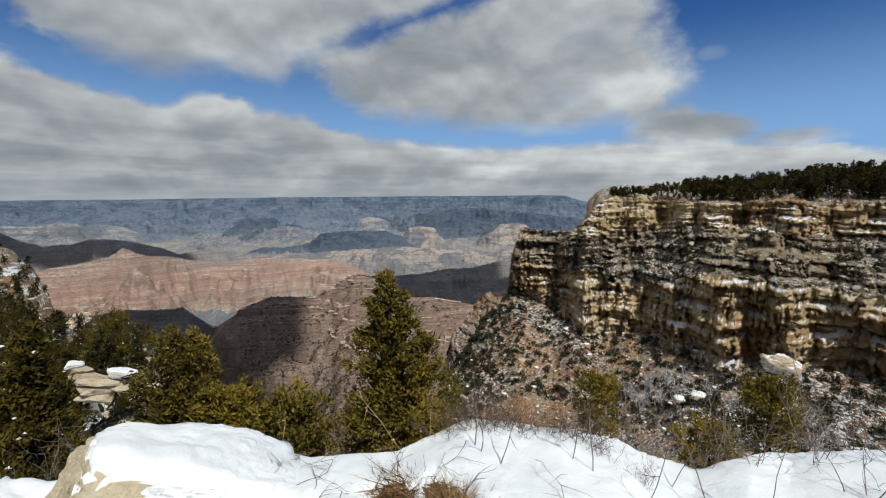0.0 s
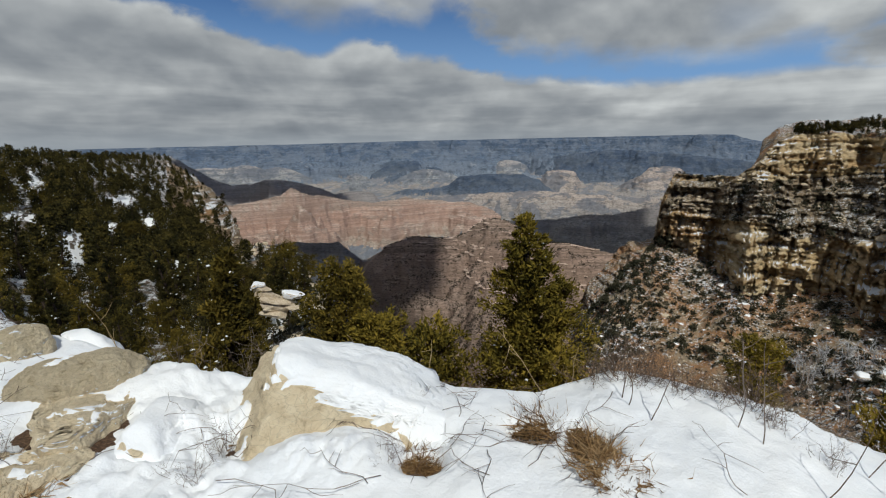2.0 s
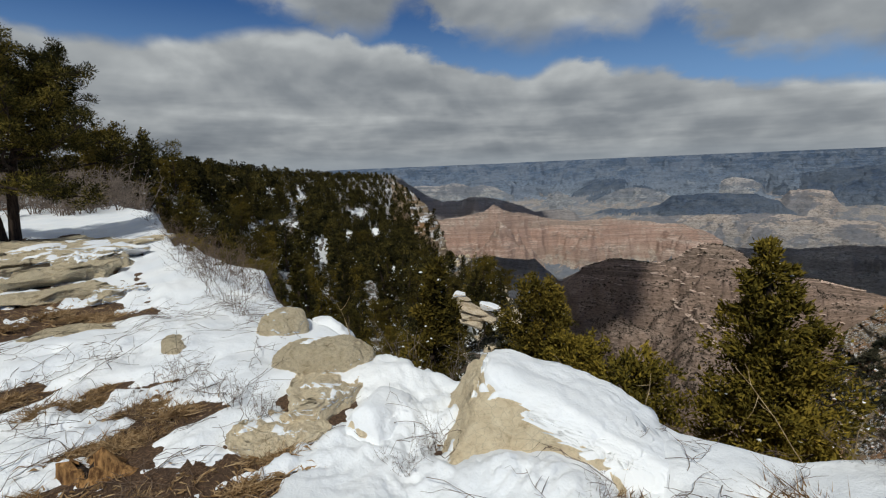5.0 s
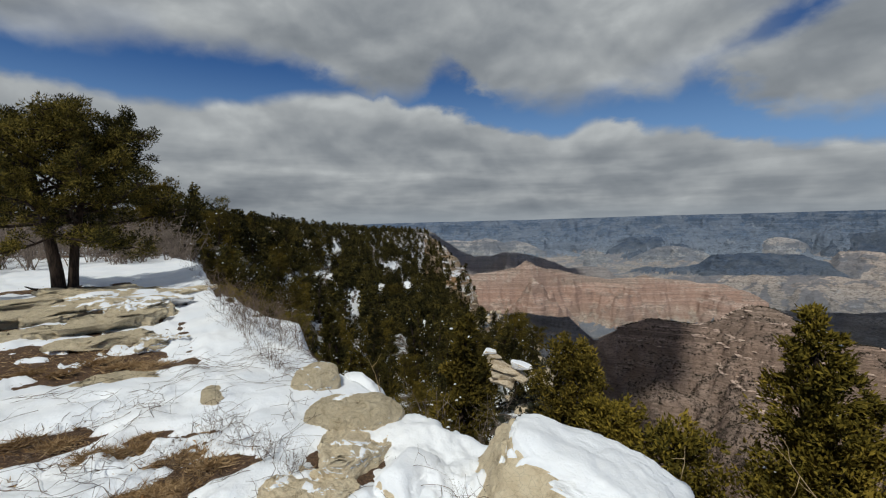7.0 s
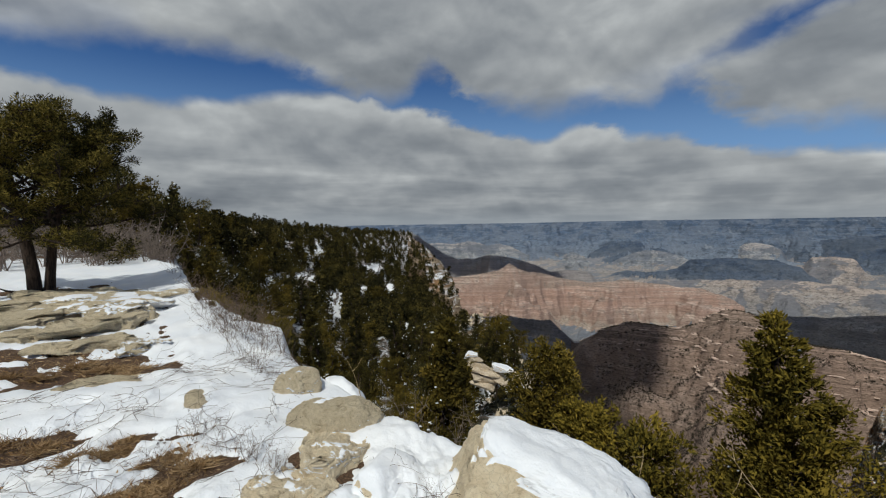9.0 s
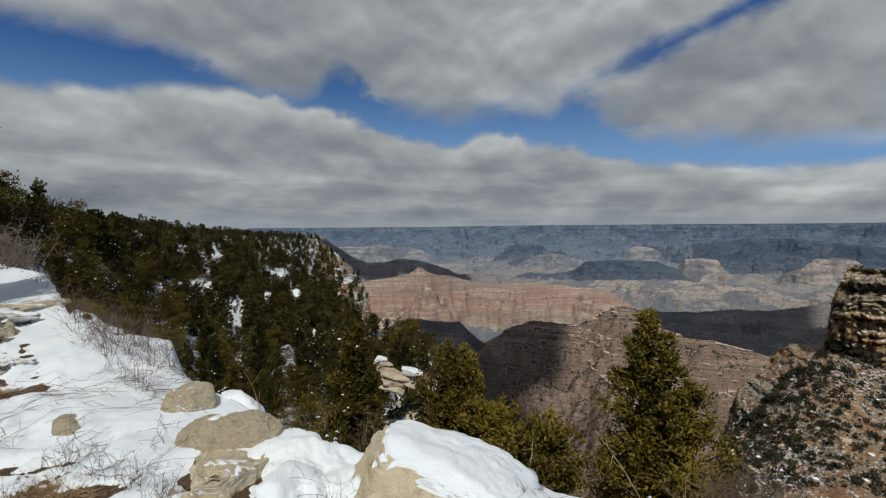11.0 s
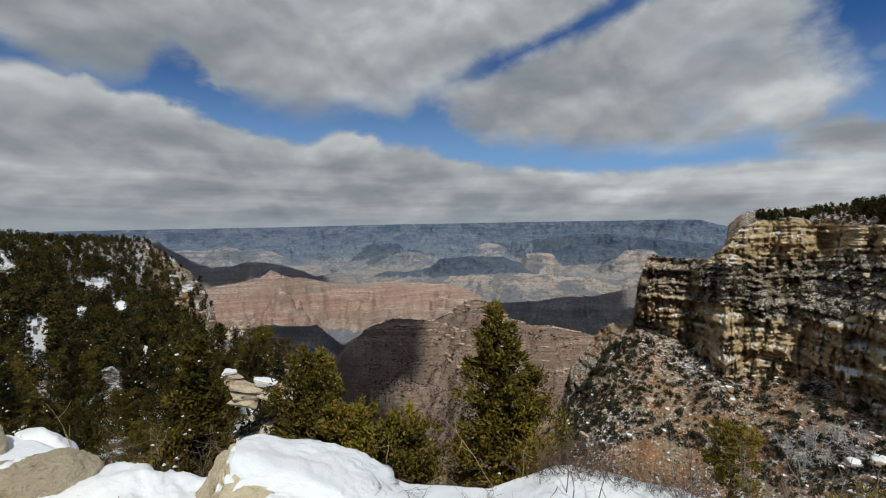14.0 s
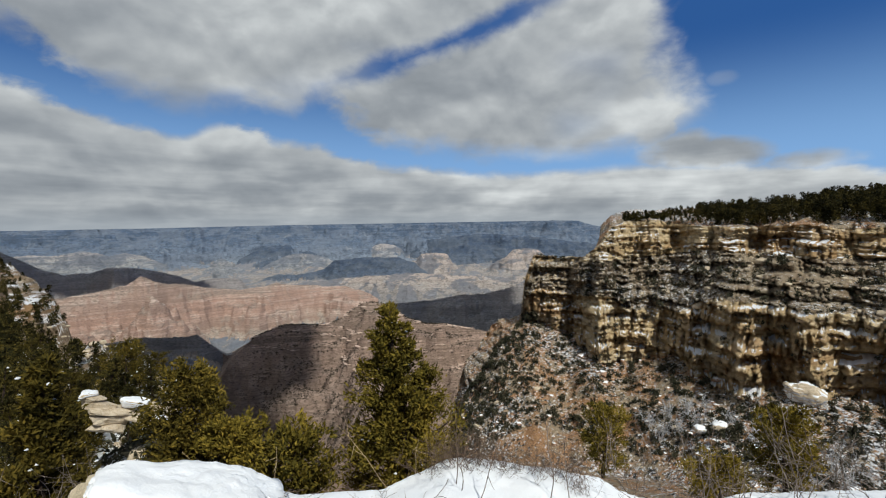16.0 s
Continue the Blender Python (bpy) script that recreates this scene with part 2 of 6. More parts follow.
def stone_material(name, pale, mid, dark, scale=1.0, snow=0.0, snow_scale=3.0, bump=0.032):
    """Weathered limestone; snow: how much of the faces that look up lies under snow."""
    m, n, b, p = surface(name, 0.92)
    fine, med, big = n.noise(p, 48 * scale, 6, 0.7), n.noise(p, 9 * scale, 7, 0.68, 0.8), n.noise(p, 1.7 * scale, 4)
    c = n.ramp(med, [(0.27, dark), (0.41, mid), (0.58, pale)])
    c = n.mix(n.math("MULTIPLY", n.step(fine, 0.54, 0.66), 0.28), c, tuple(v * 0.6 for v in dark))
    c = n.mix(n.math("MULTIPLY", n.step(big, 0.5, 0.7), 0.18), c, (mid[0] * 0.72, mid[1] * 0.72, mid[2] * 0.74))
    crack = n.add("TexVoronoi", feature="DISTANCE_TO_EDGE")
    n.join(n.scaled(p, (3.2 * scale, 3.2 * scale, 5.0 * scale)), crack.inputs["Vector"])
    c = n.mix(n.math("MULTIPLY", n.step(n.math("ADD", crack.outputs["Distance"], n.math("MULTIPLY", fine, 0.06)), 0.06, 0.03), 0.26), c, tuple(v * 0.3 for v in dark))
    if snow:
        lie = n.math("ADD", upward(n), n.math("MULTIPLY", n.math("SUBTRACT", n.noise(p, snow_scale, 6, 0.6), 0.5), 1.5))
        c = n.mix(n.step(lie, 1.02 - snow * 0.5, 1.08 - snow * 0.5), c, (0.85, 0.86, 0.88))
    n.join(c, b.inputs["Base Color"])
    relief(n, b, n.math("SUBTRACT", n.math("MULTIPLY", med, 1.3), n.math("MULTIPLY", fine, 0.7)), 1.0, bump)
    return m


def slope_material(name, earth, stone, scrub, snow, snow_at, scale):
    """A mountainside of earth, stones, low scrub and lying snow."""
    m, n, b, p = surface(name, 0.95)
    fine, med, big = n.noise(p, 2.2 * scale, 7, 0.7), n.noise(p, 0.45 * scale, 5, 0.6, 0.5), n.noise(p, 0.07 * scale, 4)
    c = n.mix(n.step(med, 0.42, 0.6), earth, stone)
    c = n.mix(n.step(n.math("ADD", fine, n.math("MULTIPLY", n.math("SUBTRACT", big, 0.5), 0.4)), 0.5, 0.58), c, scrub)
    dots = n.noise(n.scaled(p, (1.0, 1.0, 1.7)), 3.1 * scale, 5, 0.72, 0.4)
    lie = n.math("ADD", dots, n.math("MULTIPLY", n.math("SUBTRACT", big, 0.5), 0.35))
    lie = n.math("ADD", lie, n.math("MULTIPLY", n.math("SUBTRACT", upward(n), 0.75), 0.10))
    c = n.mix(n.math("MULTIPLY", n.step(lie, snow_at, snow_at + 0.05), snow), c, (0.82, 0.83, 0.86))
    n.join(c, b.inputs["Base Color"])
    relief(n, b, n.math("ADD", fine, med), 1.0, 0.6 / scale)
    return m


def cliff_material(name, tones, layer, scale, snow_at=0.62, grey=0.5):
    """Bedded rock: tones from bed to bed, streaks down the face, snow on the ledges."""
    m, n, b, p = surface(name, 0.93)
    wob = n.noise(p, 0.05 * scale, 4)
    part = n.add("SeparateXYZ")
    n.join(p, part.inputs[0])
    level = n.math("ADD", n.math("DIVIDE", part.outputs[2], layer), n.math("MULTIPLY", wob, 1.6))
    beds = n.noise(n.scaled(n.xyz(n.math("MULTIPLY", part.outputs[0], 0.02), n.math("MULTIPLY", part.outputs[1], 0.02), level), (1, 1, 1)), 1.0, 7, 0.75)
    fine, med = n.noise(p, 1.3 * scale, 7, 0.7), n.noise(p, 0.22 * scale, 5, 0.6, 0.4)
    c = n.ramp(beds, [(0.30, tones[0]), (0.40, tones[1]), (0.50, tones[2]), (0.64, tones[3])])
    rust = n.noise(n.scaled(p, (1, 1, 0.5)), 0.05 * scale, 4, 0.6, 0.5)
    c = n.mix(n.math("MULTIPLY", n.step(rust, 0.5, 0.66), 0.6), c, (0.36, 0.19, 0.065))
    streak = n.noise(n.scaled(p, (0.5, 0.5, 0.06)), 1.0 * scale, 5, 0.6)
    c = n.mix(n.math("MULTIPLY", n.step(streak, 0.5, 0.7), grey), c, (0.13, 0.105, 0.085))
    c = n.mix(n.math("MULTIPLY", n.step(fine, 0.52, 0.68), 0.36), c, (0.09, 0.065, 0.045))
    lie = n.math("ADD", n.math("MULTIPLY", upward(n), 0.62), n.math("MULTIPLY", med, 0.42))
    c = n.mix(n.step(lie, snow_at, snow_at + 0.06), c, (0.80, 0.81, 0.84))
    n.join(c, b.inputs["Base Color"])
    relief(n, b, n.math("ADD", n.math("MULTIPLY", fine, 0.6), beds), 1.0, 0.9 / scale)
    return m


def canyon_material(name, stops, lo, hi, dab, scale, snow=0.0, face=(0.2, 0.13, 0.10), deep=4.5, lines=0.65, mottle=None, mottled=0.6):
    """Far rock in bands by height, from lo to hi, with dabs of scrub; mottle: a second tone in patches, painted for
    sunlit or cloud-shaded ground and snow.
    """
    m, n, b, p = surface(name, 0.95)
    part = n.add("SeparateXYZ")
    n.join(p, part.inputs[0])
    wob, med, fine = n.noise(p, 0.006 * scale, 4), n.noise(p, 0.03 * scale, 6, 0.62), n.noise(n.scaled(p, (1, 1, 3)), 0.16 * scale, 6, 0.7)
    level = n.math("DIVIDE", n.math("SUBTRACT", part.outputs[2], lo), hi - lo)
    level = n.math("ADD", level, n.math("MULTIPLY", n.math("SUBTRACT", wob, 0.5), 0.22))
    level = n.math("ADD", level, n.math("MULTIPLY", n.math("SUBTRACT", fine, 0.5), 0.10))
    c = n.ramp(level, stops)
    beds = n.noise(n.xyz(n.math("MULTIPLY", part.outputs[0], 0.002), n.math("MULTIPLY", part.outputs[1], 0.002), n.math("MULTIPLY", part.outputs[2], 0.12 * scale)), 1.0, 6, 0.7)
    c = n.mix(n.math("MULTIPLY", n.step(beds, 0.49, 0.54), lines), c, tuple(v * 0.75 for v in dab))
    thin = n.noise(n.xyz(n.math("MULTIPLY", part.outputs[0], 0.003), n.math("MULTIPLY", part.outputs[1], 0.003), n.math("MULTIPLY", part.outputs[2], 0.22 * scale)), 1.0, 4, 0.7)
    c = n.mix(n.math("MULTIPLY", n.step(thin, 0.54, 0.58), lines), c, tuple(min(1.0, v * 1.9) for v in dab))
    c = n.mix(n.math("MULTIPLY", n.step(med, 0.5, 0.68), 0.5), c, dab)
    c = n.mix(n.math("MULTIPLY", n.step(fine, 0.49, 0.60), 0.7), c, tuple(v * 0.5 for v in dab))
    c = n.mix(n.math("MULTIPLY", n.step(upward(n), 0.8, 0.45), 0.4), c, face)
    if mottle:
        # patches in the colour imitate broken sun and cloud shadow
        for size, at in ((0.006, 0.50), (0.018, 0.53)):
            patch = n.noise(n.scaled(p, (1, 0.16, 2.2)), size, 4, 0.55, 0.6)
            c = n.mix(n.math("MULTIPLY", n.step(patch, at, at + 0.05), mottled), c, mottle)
    if snow:
        c = n.mix(n.math("MULTIPLY", n.step(n.math("ADD", med, n.math("MULTIPLY", upward(n), 0.2)), 0.78, 0.85), snow), c, (0.7, 0.72, 0.75))
    n.join(c, b.inputs["Base Color"])
    relief(n, b, n.math("ADD", n.math("MULTIPLY", med, 2.0), n.math("ADD", fine, beds)), 1.0, deep / scale)
    return m


SNOW = snow_material()
SOIL = soil_material()
ROCK = stone_material("tan_limestone", (0.80, 0.68, 0.48), (0.70, 0.57, 0.38), (0.44, 0.34, 0.215))
PITTED = stone_material("pitted_limestone", (0.78, 0.66, 0.46), (0.68, 0.56, 0.37), (0.36, 0.27, 0.165), 1.5, bump=0.05)
TALUS = slope_material("talus_and_snow", (0.43, 0.24, 0.12), (0.36, 0.28, 0.185), (0.03, 0.03, 0.026), 0.95, 0.543, 0.36)
BENCH = slope_material("ledges_and_snow", (0.30, 0.22, 0.14), (0.40, 0.32, 0.22), (0.07, 0.06, 0.04), 0.95, 0.56, 0.36)
WOODS = slope_material("wooded_slope", (0.14, 0.10, 0.07), (0.20, 0.16, 0.12), (0.03, 0.033, 0.018), 0.95, 0.515, 0.3)
# darker copy of the bedded cliff; the ridge end's shade is in its tones
SHADY = cliff_material("shaded_cliff", ((0.07, 0.05, 0.035), (0.16, 0.11, 0.07), (0.26, 0.19, 0.125), (0.38, 0.29, 0.19)), 6.0, 0.6, 0.80, 0.5)
CLIFF = cliff_material("bedded_cliff", ((0.24, 0.135, 0.062), (0.44, 0.295, 0.15), (0.57, 0.43, 0.24), (0.66, 0.55, 0.38)), 3.0, 0.6, 0.74, 0.42)
SPUR = canyon_material("scrub_ridge", [(0.0, (0.30, 0.228, 0.186)), (0.35, (0.37, 0.27, 0.216)), (0.6, (0.414, 0.294, 0.234)), (0.8, (0.36, 0.27, 0.216)), (1.0, (0.444, 0.318, 0.246))],
                       -190, -70, (0.19, 0.14, 0.11), 1.9, face=(0.33, 0.23, 0.175), deep=3.5)
RED = canyon_material("red_canyon_rock", [(0.0, (0.411, 0.357, 0.298)), (0.28, (0.47, 0.393, 0.323)), (0.40, (0.516, 0.363, 0.292)), (0.58, (0.505, 0.339, 0.268)), (0.72, (0.493, 0.38, 0.311)), (1.0, (0.516, 0.374, 0.298))],
                      -330, -115, (0.365, 0.285, 0.238), 1.0, face=(0.423, 0.25, 0.189))
# part of the cloud shadow on these forms is in this dark grey
GREY = canyon_material("shaded_grey_rock", [(0.0, (0.261, 0.254, 0.256)), (0.4, (0.345, 0.329, 0.321)), (0.7, (0.324, 0.291, 0.283)), (1.0, (0.376, 0.35, 0.338))], -330, -100, (0.22, 0.217, 0.217), 1.0, face=(0.272, 0.249, 0.244), lines=0.4)
# the blue-grey mottle of platform and flats is painted cloud shadow and haze
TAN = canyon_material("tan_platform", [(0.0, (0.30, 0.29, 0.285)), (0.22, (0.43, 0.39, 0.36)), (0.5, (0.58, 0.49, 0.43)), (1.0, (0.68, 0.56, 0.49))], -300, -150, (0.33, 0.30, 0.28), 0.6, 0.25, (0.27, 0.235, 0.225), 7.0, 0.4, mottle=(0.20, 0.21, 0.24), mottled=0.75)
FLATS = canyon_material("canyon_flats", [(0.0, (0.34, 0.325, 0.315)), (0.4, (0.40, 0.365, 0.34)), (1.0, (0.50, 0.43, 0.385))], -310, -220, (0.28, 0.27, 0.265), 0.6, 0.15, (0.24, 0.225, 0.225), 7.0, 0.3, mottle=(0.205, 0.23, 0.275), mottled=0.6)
# woods, aerial haze and cloud shadow all put into one dark blue
NAVY = canyon_material("haze_shade_distance", [(0.0, (0.19, 0.232, 0.30)), (0.25, (0.108, 0.149, 0.228)), (0.6, (0.088, 0.129, 0.212)), (1.0, (0.074, 0.117, 0.20))], -260, 60, (0.127, 0.157, 0.206), 0.45, 0.0, (0.0759, 0.105, 0.154), 9.0, 0.25, mottle=(0.22, 0.25, 0.29), mottled=0.3)
# aerial haze put into the rock's base colour as blue
BLUE = canyon_material("haze_blue_distance", [(0.0, (0.34, 0.39, 0.455)), (0.25, (0.26, 0.315, 0.40)), (0.45, (0.175, 0.235, 0.335)), (0.8, (0.12, 0.175, 0.275)), (1.0, (0.08, 0.127, 0.215))], -260, 60, (0.206, 0.247, 0.309), 0.35, 0.22, (0.0876, 0.119, 0.175), 8.0, 0.28, mottle=(0.27, 0.31, 0.375), mottled=0.38)
# rock tones paled and greyed to carry the haze of distance
PALE = canyon_material("haze_pale_mesa", [(0.0, (0.365, 0.376, 0.393)), (0.4, (0.49, 0.479, 0.473)), (0.7, (0.559, 0.524, 0.507)), (1.0, (0.604, 0.547, 0.519))], -260, -130, (0.285, 0.302, 0.331), 0.4, 0.3, (0.251, 0.268, 0.302), 8.0, 0.45, mottle=(0.19, 0.215, 0.26), mottled=0.6)


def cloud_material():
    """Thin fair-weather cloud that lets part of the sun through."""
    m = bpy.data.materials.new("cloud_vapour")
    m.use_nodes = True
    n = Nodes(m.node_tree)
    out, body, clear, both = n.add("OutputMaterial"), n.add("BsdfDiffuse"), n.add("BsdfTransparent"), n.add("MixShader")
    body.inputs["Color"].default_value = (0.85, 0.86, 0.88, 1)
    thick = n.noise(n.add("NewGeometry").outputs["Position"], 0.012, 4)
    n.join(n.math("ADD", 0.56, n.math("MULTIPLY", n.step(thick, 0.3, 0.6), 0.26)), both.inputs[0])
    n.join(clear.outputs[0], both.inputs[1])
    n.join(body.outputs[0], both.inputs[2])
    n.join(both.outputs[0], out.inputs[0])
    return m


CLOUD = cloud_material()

# ------------------------------------------------------------------ the lie of the land
EYE = 1.6
# azimuth: distance and height of the brink of the snowy ledge on which the camera stands
BRINK = [(-180, 60, 0.3), (-90, 40, 0.2), (-70, 9, 0), (-58, 5.6, -0.14),
         (-45, 4.3, -0.14), (-38, 3.9, -0.185), (-34.5, 3.6, -0.135), (-29.4, 3.35, -0.185), (-23.5, 3.18, -0.085), (-21, 3.22, -0.035), (-15, 3.1, 0.015), (-8, 3.1, 0.015), (-2.5, 3.07, 0.035),
         (1.8, 3, -0.035), (6, 2.9, -0.085), (11.8, 2.9, -0.085), (16.5, 2.93, -0.085), (21, 3.2, -0.135), (30, 3.3, -0.105), (41, 3.43, -0.085), (46, 3.65, -0.085), (51.4, 3.95, -0.035),
         (55, 4.5, 0.0), (60, 5.1, 0.08), (64.8, 6.1, 0.12), (67, 7, 0.14), (70.6, 10, 0.18), (72, 18, 0.3), (75, 25, 0.2), (88, 32, 0.1), (180, 60, 0.3)]
# azimuth: five knots of (distance, elevation) beyond the brink: ravine, foot, shelf, bench, crest
LAND = [
    (-180, (80, -0.9), (120, -0.6), (200, -0.3), (300, -0.2), (400, -0.1)),
    (-90, (70, -0.9), (110, -0.6), (150, 0.0), (220, 0.4), (300, 0.7)),
    (-62, (100, -27), (172, -17), (179, -8), (212, -3.2), (219, 0.0)),
    (-45, (100, -27), (149, -16.5), (156, -8.2), (190, -3.2), (196, -0.1)),
    (-36, (100, -27), (142, -16.5), (149, -8.4), (182, -3.0), (188, -0.1)),
    (-29, (105, -27), (148, -17.0), (152, -7.8), (190, -2.6), (196, -0.1)),
    (-24.5, (115, -27), (165, -14.0), (170, -9.5), (200, -3.0), (207, 0.35)),
    (-20, (122, -27), (170, -15.0), (175, -9.5), (196, -3.4), (204, 0.6)),
    (-18.2, (122, -27), (166, -15.4), (170, -8.5), (178, -4.0), (200, 0.0)),
    (-17.0, (122, -27), (164, -15.3), (168, -8.2), (173, -3.8), (196, -1.6)),
    (-15.4, (122, -27), (172, -14.2), (177, -8.0), (182, -4.4), (186, -3.7)),
    (-13.5, (124, -27), (186, -12.4), (190, -7.5), (194, -4.0), (197, -3.5)),
    (-9.5, (126, -27), (186, -11.0), (190, -7.0), (193, -4.2), (196, -3.5)),
    (-8.4, (128, -27), (186, -11.0), (191, -8.5), (194, -7.0), (197, -6.0)),
    (-7.9, (128, -27), (186, -11.6), (192, -11.0), (196, -10.7), (200, -10.4)),
    (-5.3, (130, -27), (170, -15), (185, -12.6), (195, -11.6), (200, -11.0)),
    (-1.1, (132, -29), (160, -21), (175, -18.0), (183, -16.6), (187, -15.9)),
    (0.6, (132, -31), (150, -27), (160, -25.0), (170, -23.0), (176, -21.5)),
    (3.0, (125, -34), (150, -33), (200, -32.0), (300, -31.0), (400, -30.0)),
    (28, (125, -35), (150, -34), (200, -33.0), (300, -32.0), (400, -31.0)),
    (30.5, (22, -31), (30, -27), (35, -24.5), (39, -23.0), (42, -22.0)),
    (32.5, (20, -29), (32, -23), (40, -19.5), (47, -17.5), (54, -16.4)),
    (34.0, (20, -28), (34, -22), (46, -17.5), (58, -15.0), (68, -13.6)),
    (37.2, (20, -28), (36, -22), (55, -16.0), (80, -13.0), (100, -11.6)),
    (39.9, (20, -28), (38, -22), (70, -15.5), (115, -12.0), (160, -10.4)),
    (40.6, (20, -27), (39, -22), (80, -15.2), (140, -11.6), (200, -8.2)),
    (41.2, (20, -27), (40, -22), (85, -15.0), (160, -11.0), (240, -6.4)),
    (43.4, (20, -27), (42, -22), (95, -14.5), (200, -9.0), (330, -3.6)),
    (44.6, (20, -26), (43, -21), (100, -14.0), (220, -7.6), (380, -2.5)),
    (46.2, (20, -26), (43, -21), (100, -13.8), (220, -6.6), (400, -1.2)),
    (48, (20, -26), (44, -20), (100, -13.0), (200, -6.2), (390, -1.0)),
    (57, (20, -25), (42, -18), (85, -11.0), (140, -5.0), (230, -0.8)),
    (64, (19, -23), (40, -16), (70, -9.0), (105, -3.6), (150, -0.2)),
    (69, (19, -17), (36, -12), (58, -6.5), (80, -2.6), (110, -0.6)),
    (73, (24, -4.5), (34, -4.0), (50, -2.4), (70, -1.4), (100, -0.6)),
    (90, (60, -1.5), (80, -1.2), (110, -0.9), (140, -0.6), (180, -0.4)),
    (180, (80, -0.9), (120, -0.6), (200, -0.3), (300, -0.2), (400, -0.1)),
]
BRINK_A = np.array(BRINK, float)
LAND_AZ = np.array([row[0] for row in LAND], float)
LAND_R = np.array([[k[0] for k in row[1:]] for row in LAND], float)
LAND_Z = np.array([[EYE + k[0] * math.tan(radians(k[1])) for k in row[1:]] for row in LAND], float)


def knots(az):
    """For azimuths: the distances and heights of the knots of the land, from underfoot to far behind the crest."""
    az = np.asarray(az, float)
    rb, zb = (np.interp(az, BRINK_A[:, 0], BRINK_A[:, k]) for k in (1, 2))
    r = [np.zeros_like(az), rb * 0.55, rb]
    z = [np.zeros_like(az), zb * 0.35, zb]
    cols_r = [np.interp(az, LAND_AZ, LAND_R[:, k]) for k in range(5)]
    cols_z = [np.interp(az, LAND_AZ, LAND_Z[:, k]) for k in range(5)]
    plain = np.clip(np.maximum((az - 70.0) / 5.0, (-az - 62) / 18.0), 0, 1)      # 1 where the ledge runs on as a plateau
    drop = 1 - plain
    gentle = np.clip((az - 55.0) / 7.0, 0, 1) * drop                              # 1 where the brink eases into a snowy slope
    r += [rb + 0.5, rb + 2.6]
    z += [zb - (0.30 - 0.27 * gentle) * drop, zb - (3.0 - 2.85 * gentle) * drop]
    r += cols_r
    z += cols_z
    open_ = np.clip(np.minimum((az + 26) / 3.0, (46 - az) / 2.0), 0, 1)          # 1 where the canyon lies behind the crest
    gone = np.clip(np.minimum((az + 17) / 3.0, (46.5 - az) / 1.5), 0, 1)         # 1 where the back of the crest falls away at once
    r += [cols_r[4] * 1.03 + 3, cols_r[4] * 1.35 + 40, np.full_like(az, 4800.0)]
    z += [cols_z[4] - (2 + cols_r[4] * 0.03) * gone + 0.02 * cols_r[4] * (1 - gone) * np.clip(-az / 40, 0, 1),
          cols_z[4] * (1 - gone) - 380.0 * gone + 0.075 * cols_r[4] * (1 - gone) * np.clip(-az / 40, 0, 1),
          -430.0 * open_ + (1 - open_) * np.where(az > 0, -50.0, 10.0)]
    return np.array(r), np.array(z)


def land_z(az, r):
    """Height of the land (without its fine relief) at single points."""
    az, r = np.atleast_1d(np.asarray(az, float)), np.atleast_1d(np.asarray(r, float))
    kr, kz = knots(az)
    return np.array([np.interp(r[i], kr[:, i], kz[:, i]) for i in range(len(az))])


# clearings in the woods: azimuth, elevation, half width and half height, in degrees
CLEARINGS = [(55.6, -9.8, 2.0, 2.4), (57.2, -3.4, 1.3, 1.4), (47.2, -12.4, 1.1, 0.9), (62.0, -6.6, 2.4, 0.9), (58.8, -6.2, 2.2, 0.8), (51.0, -5.0, 1.8, 0.6), (64.8, -10.5, 2.2, 1.1), (52.0, -8.0, 1.0, 0.7), (49.0, -7.5, 1.2, 0.6)]


def in_clearing(az, r, z, tall):
    """Whether a tree of that height would stand in, or hide, one of the clearings."""
    el = np.degrees(np.arctan2(z - EYE, r))
    top = np.degrees(np.arctan2(z - EYE + tall, r))
    out = np.zeros(len(az), bool)
    for a0, e0, wide, high in CLEARINGS:
        out |= (np.abs(az - a0) < 0.62 * wide) & (top > e0 - 0.5 * high) & (el < e0 + 0.6 * high)
    return out


GRID = {}      # the ground's points, azimuths and knot numbers


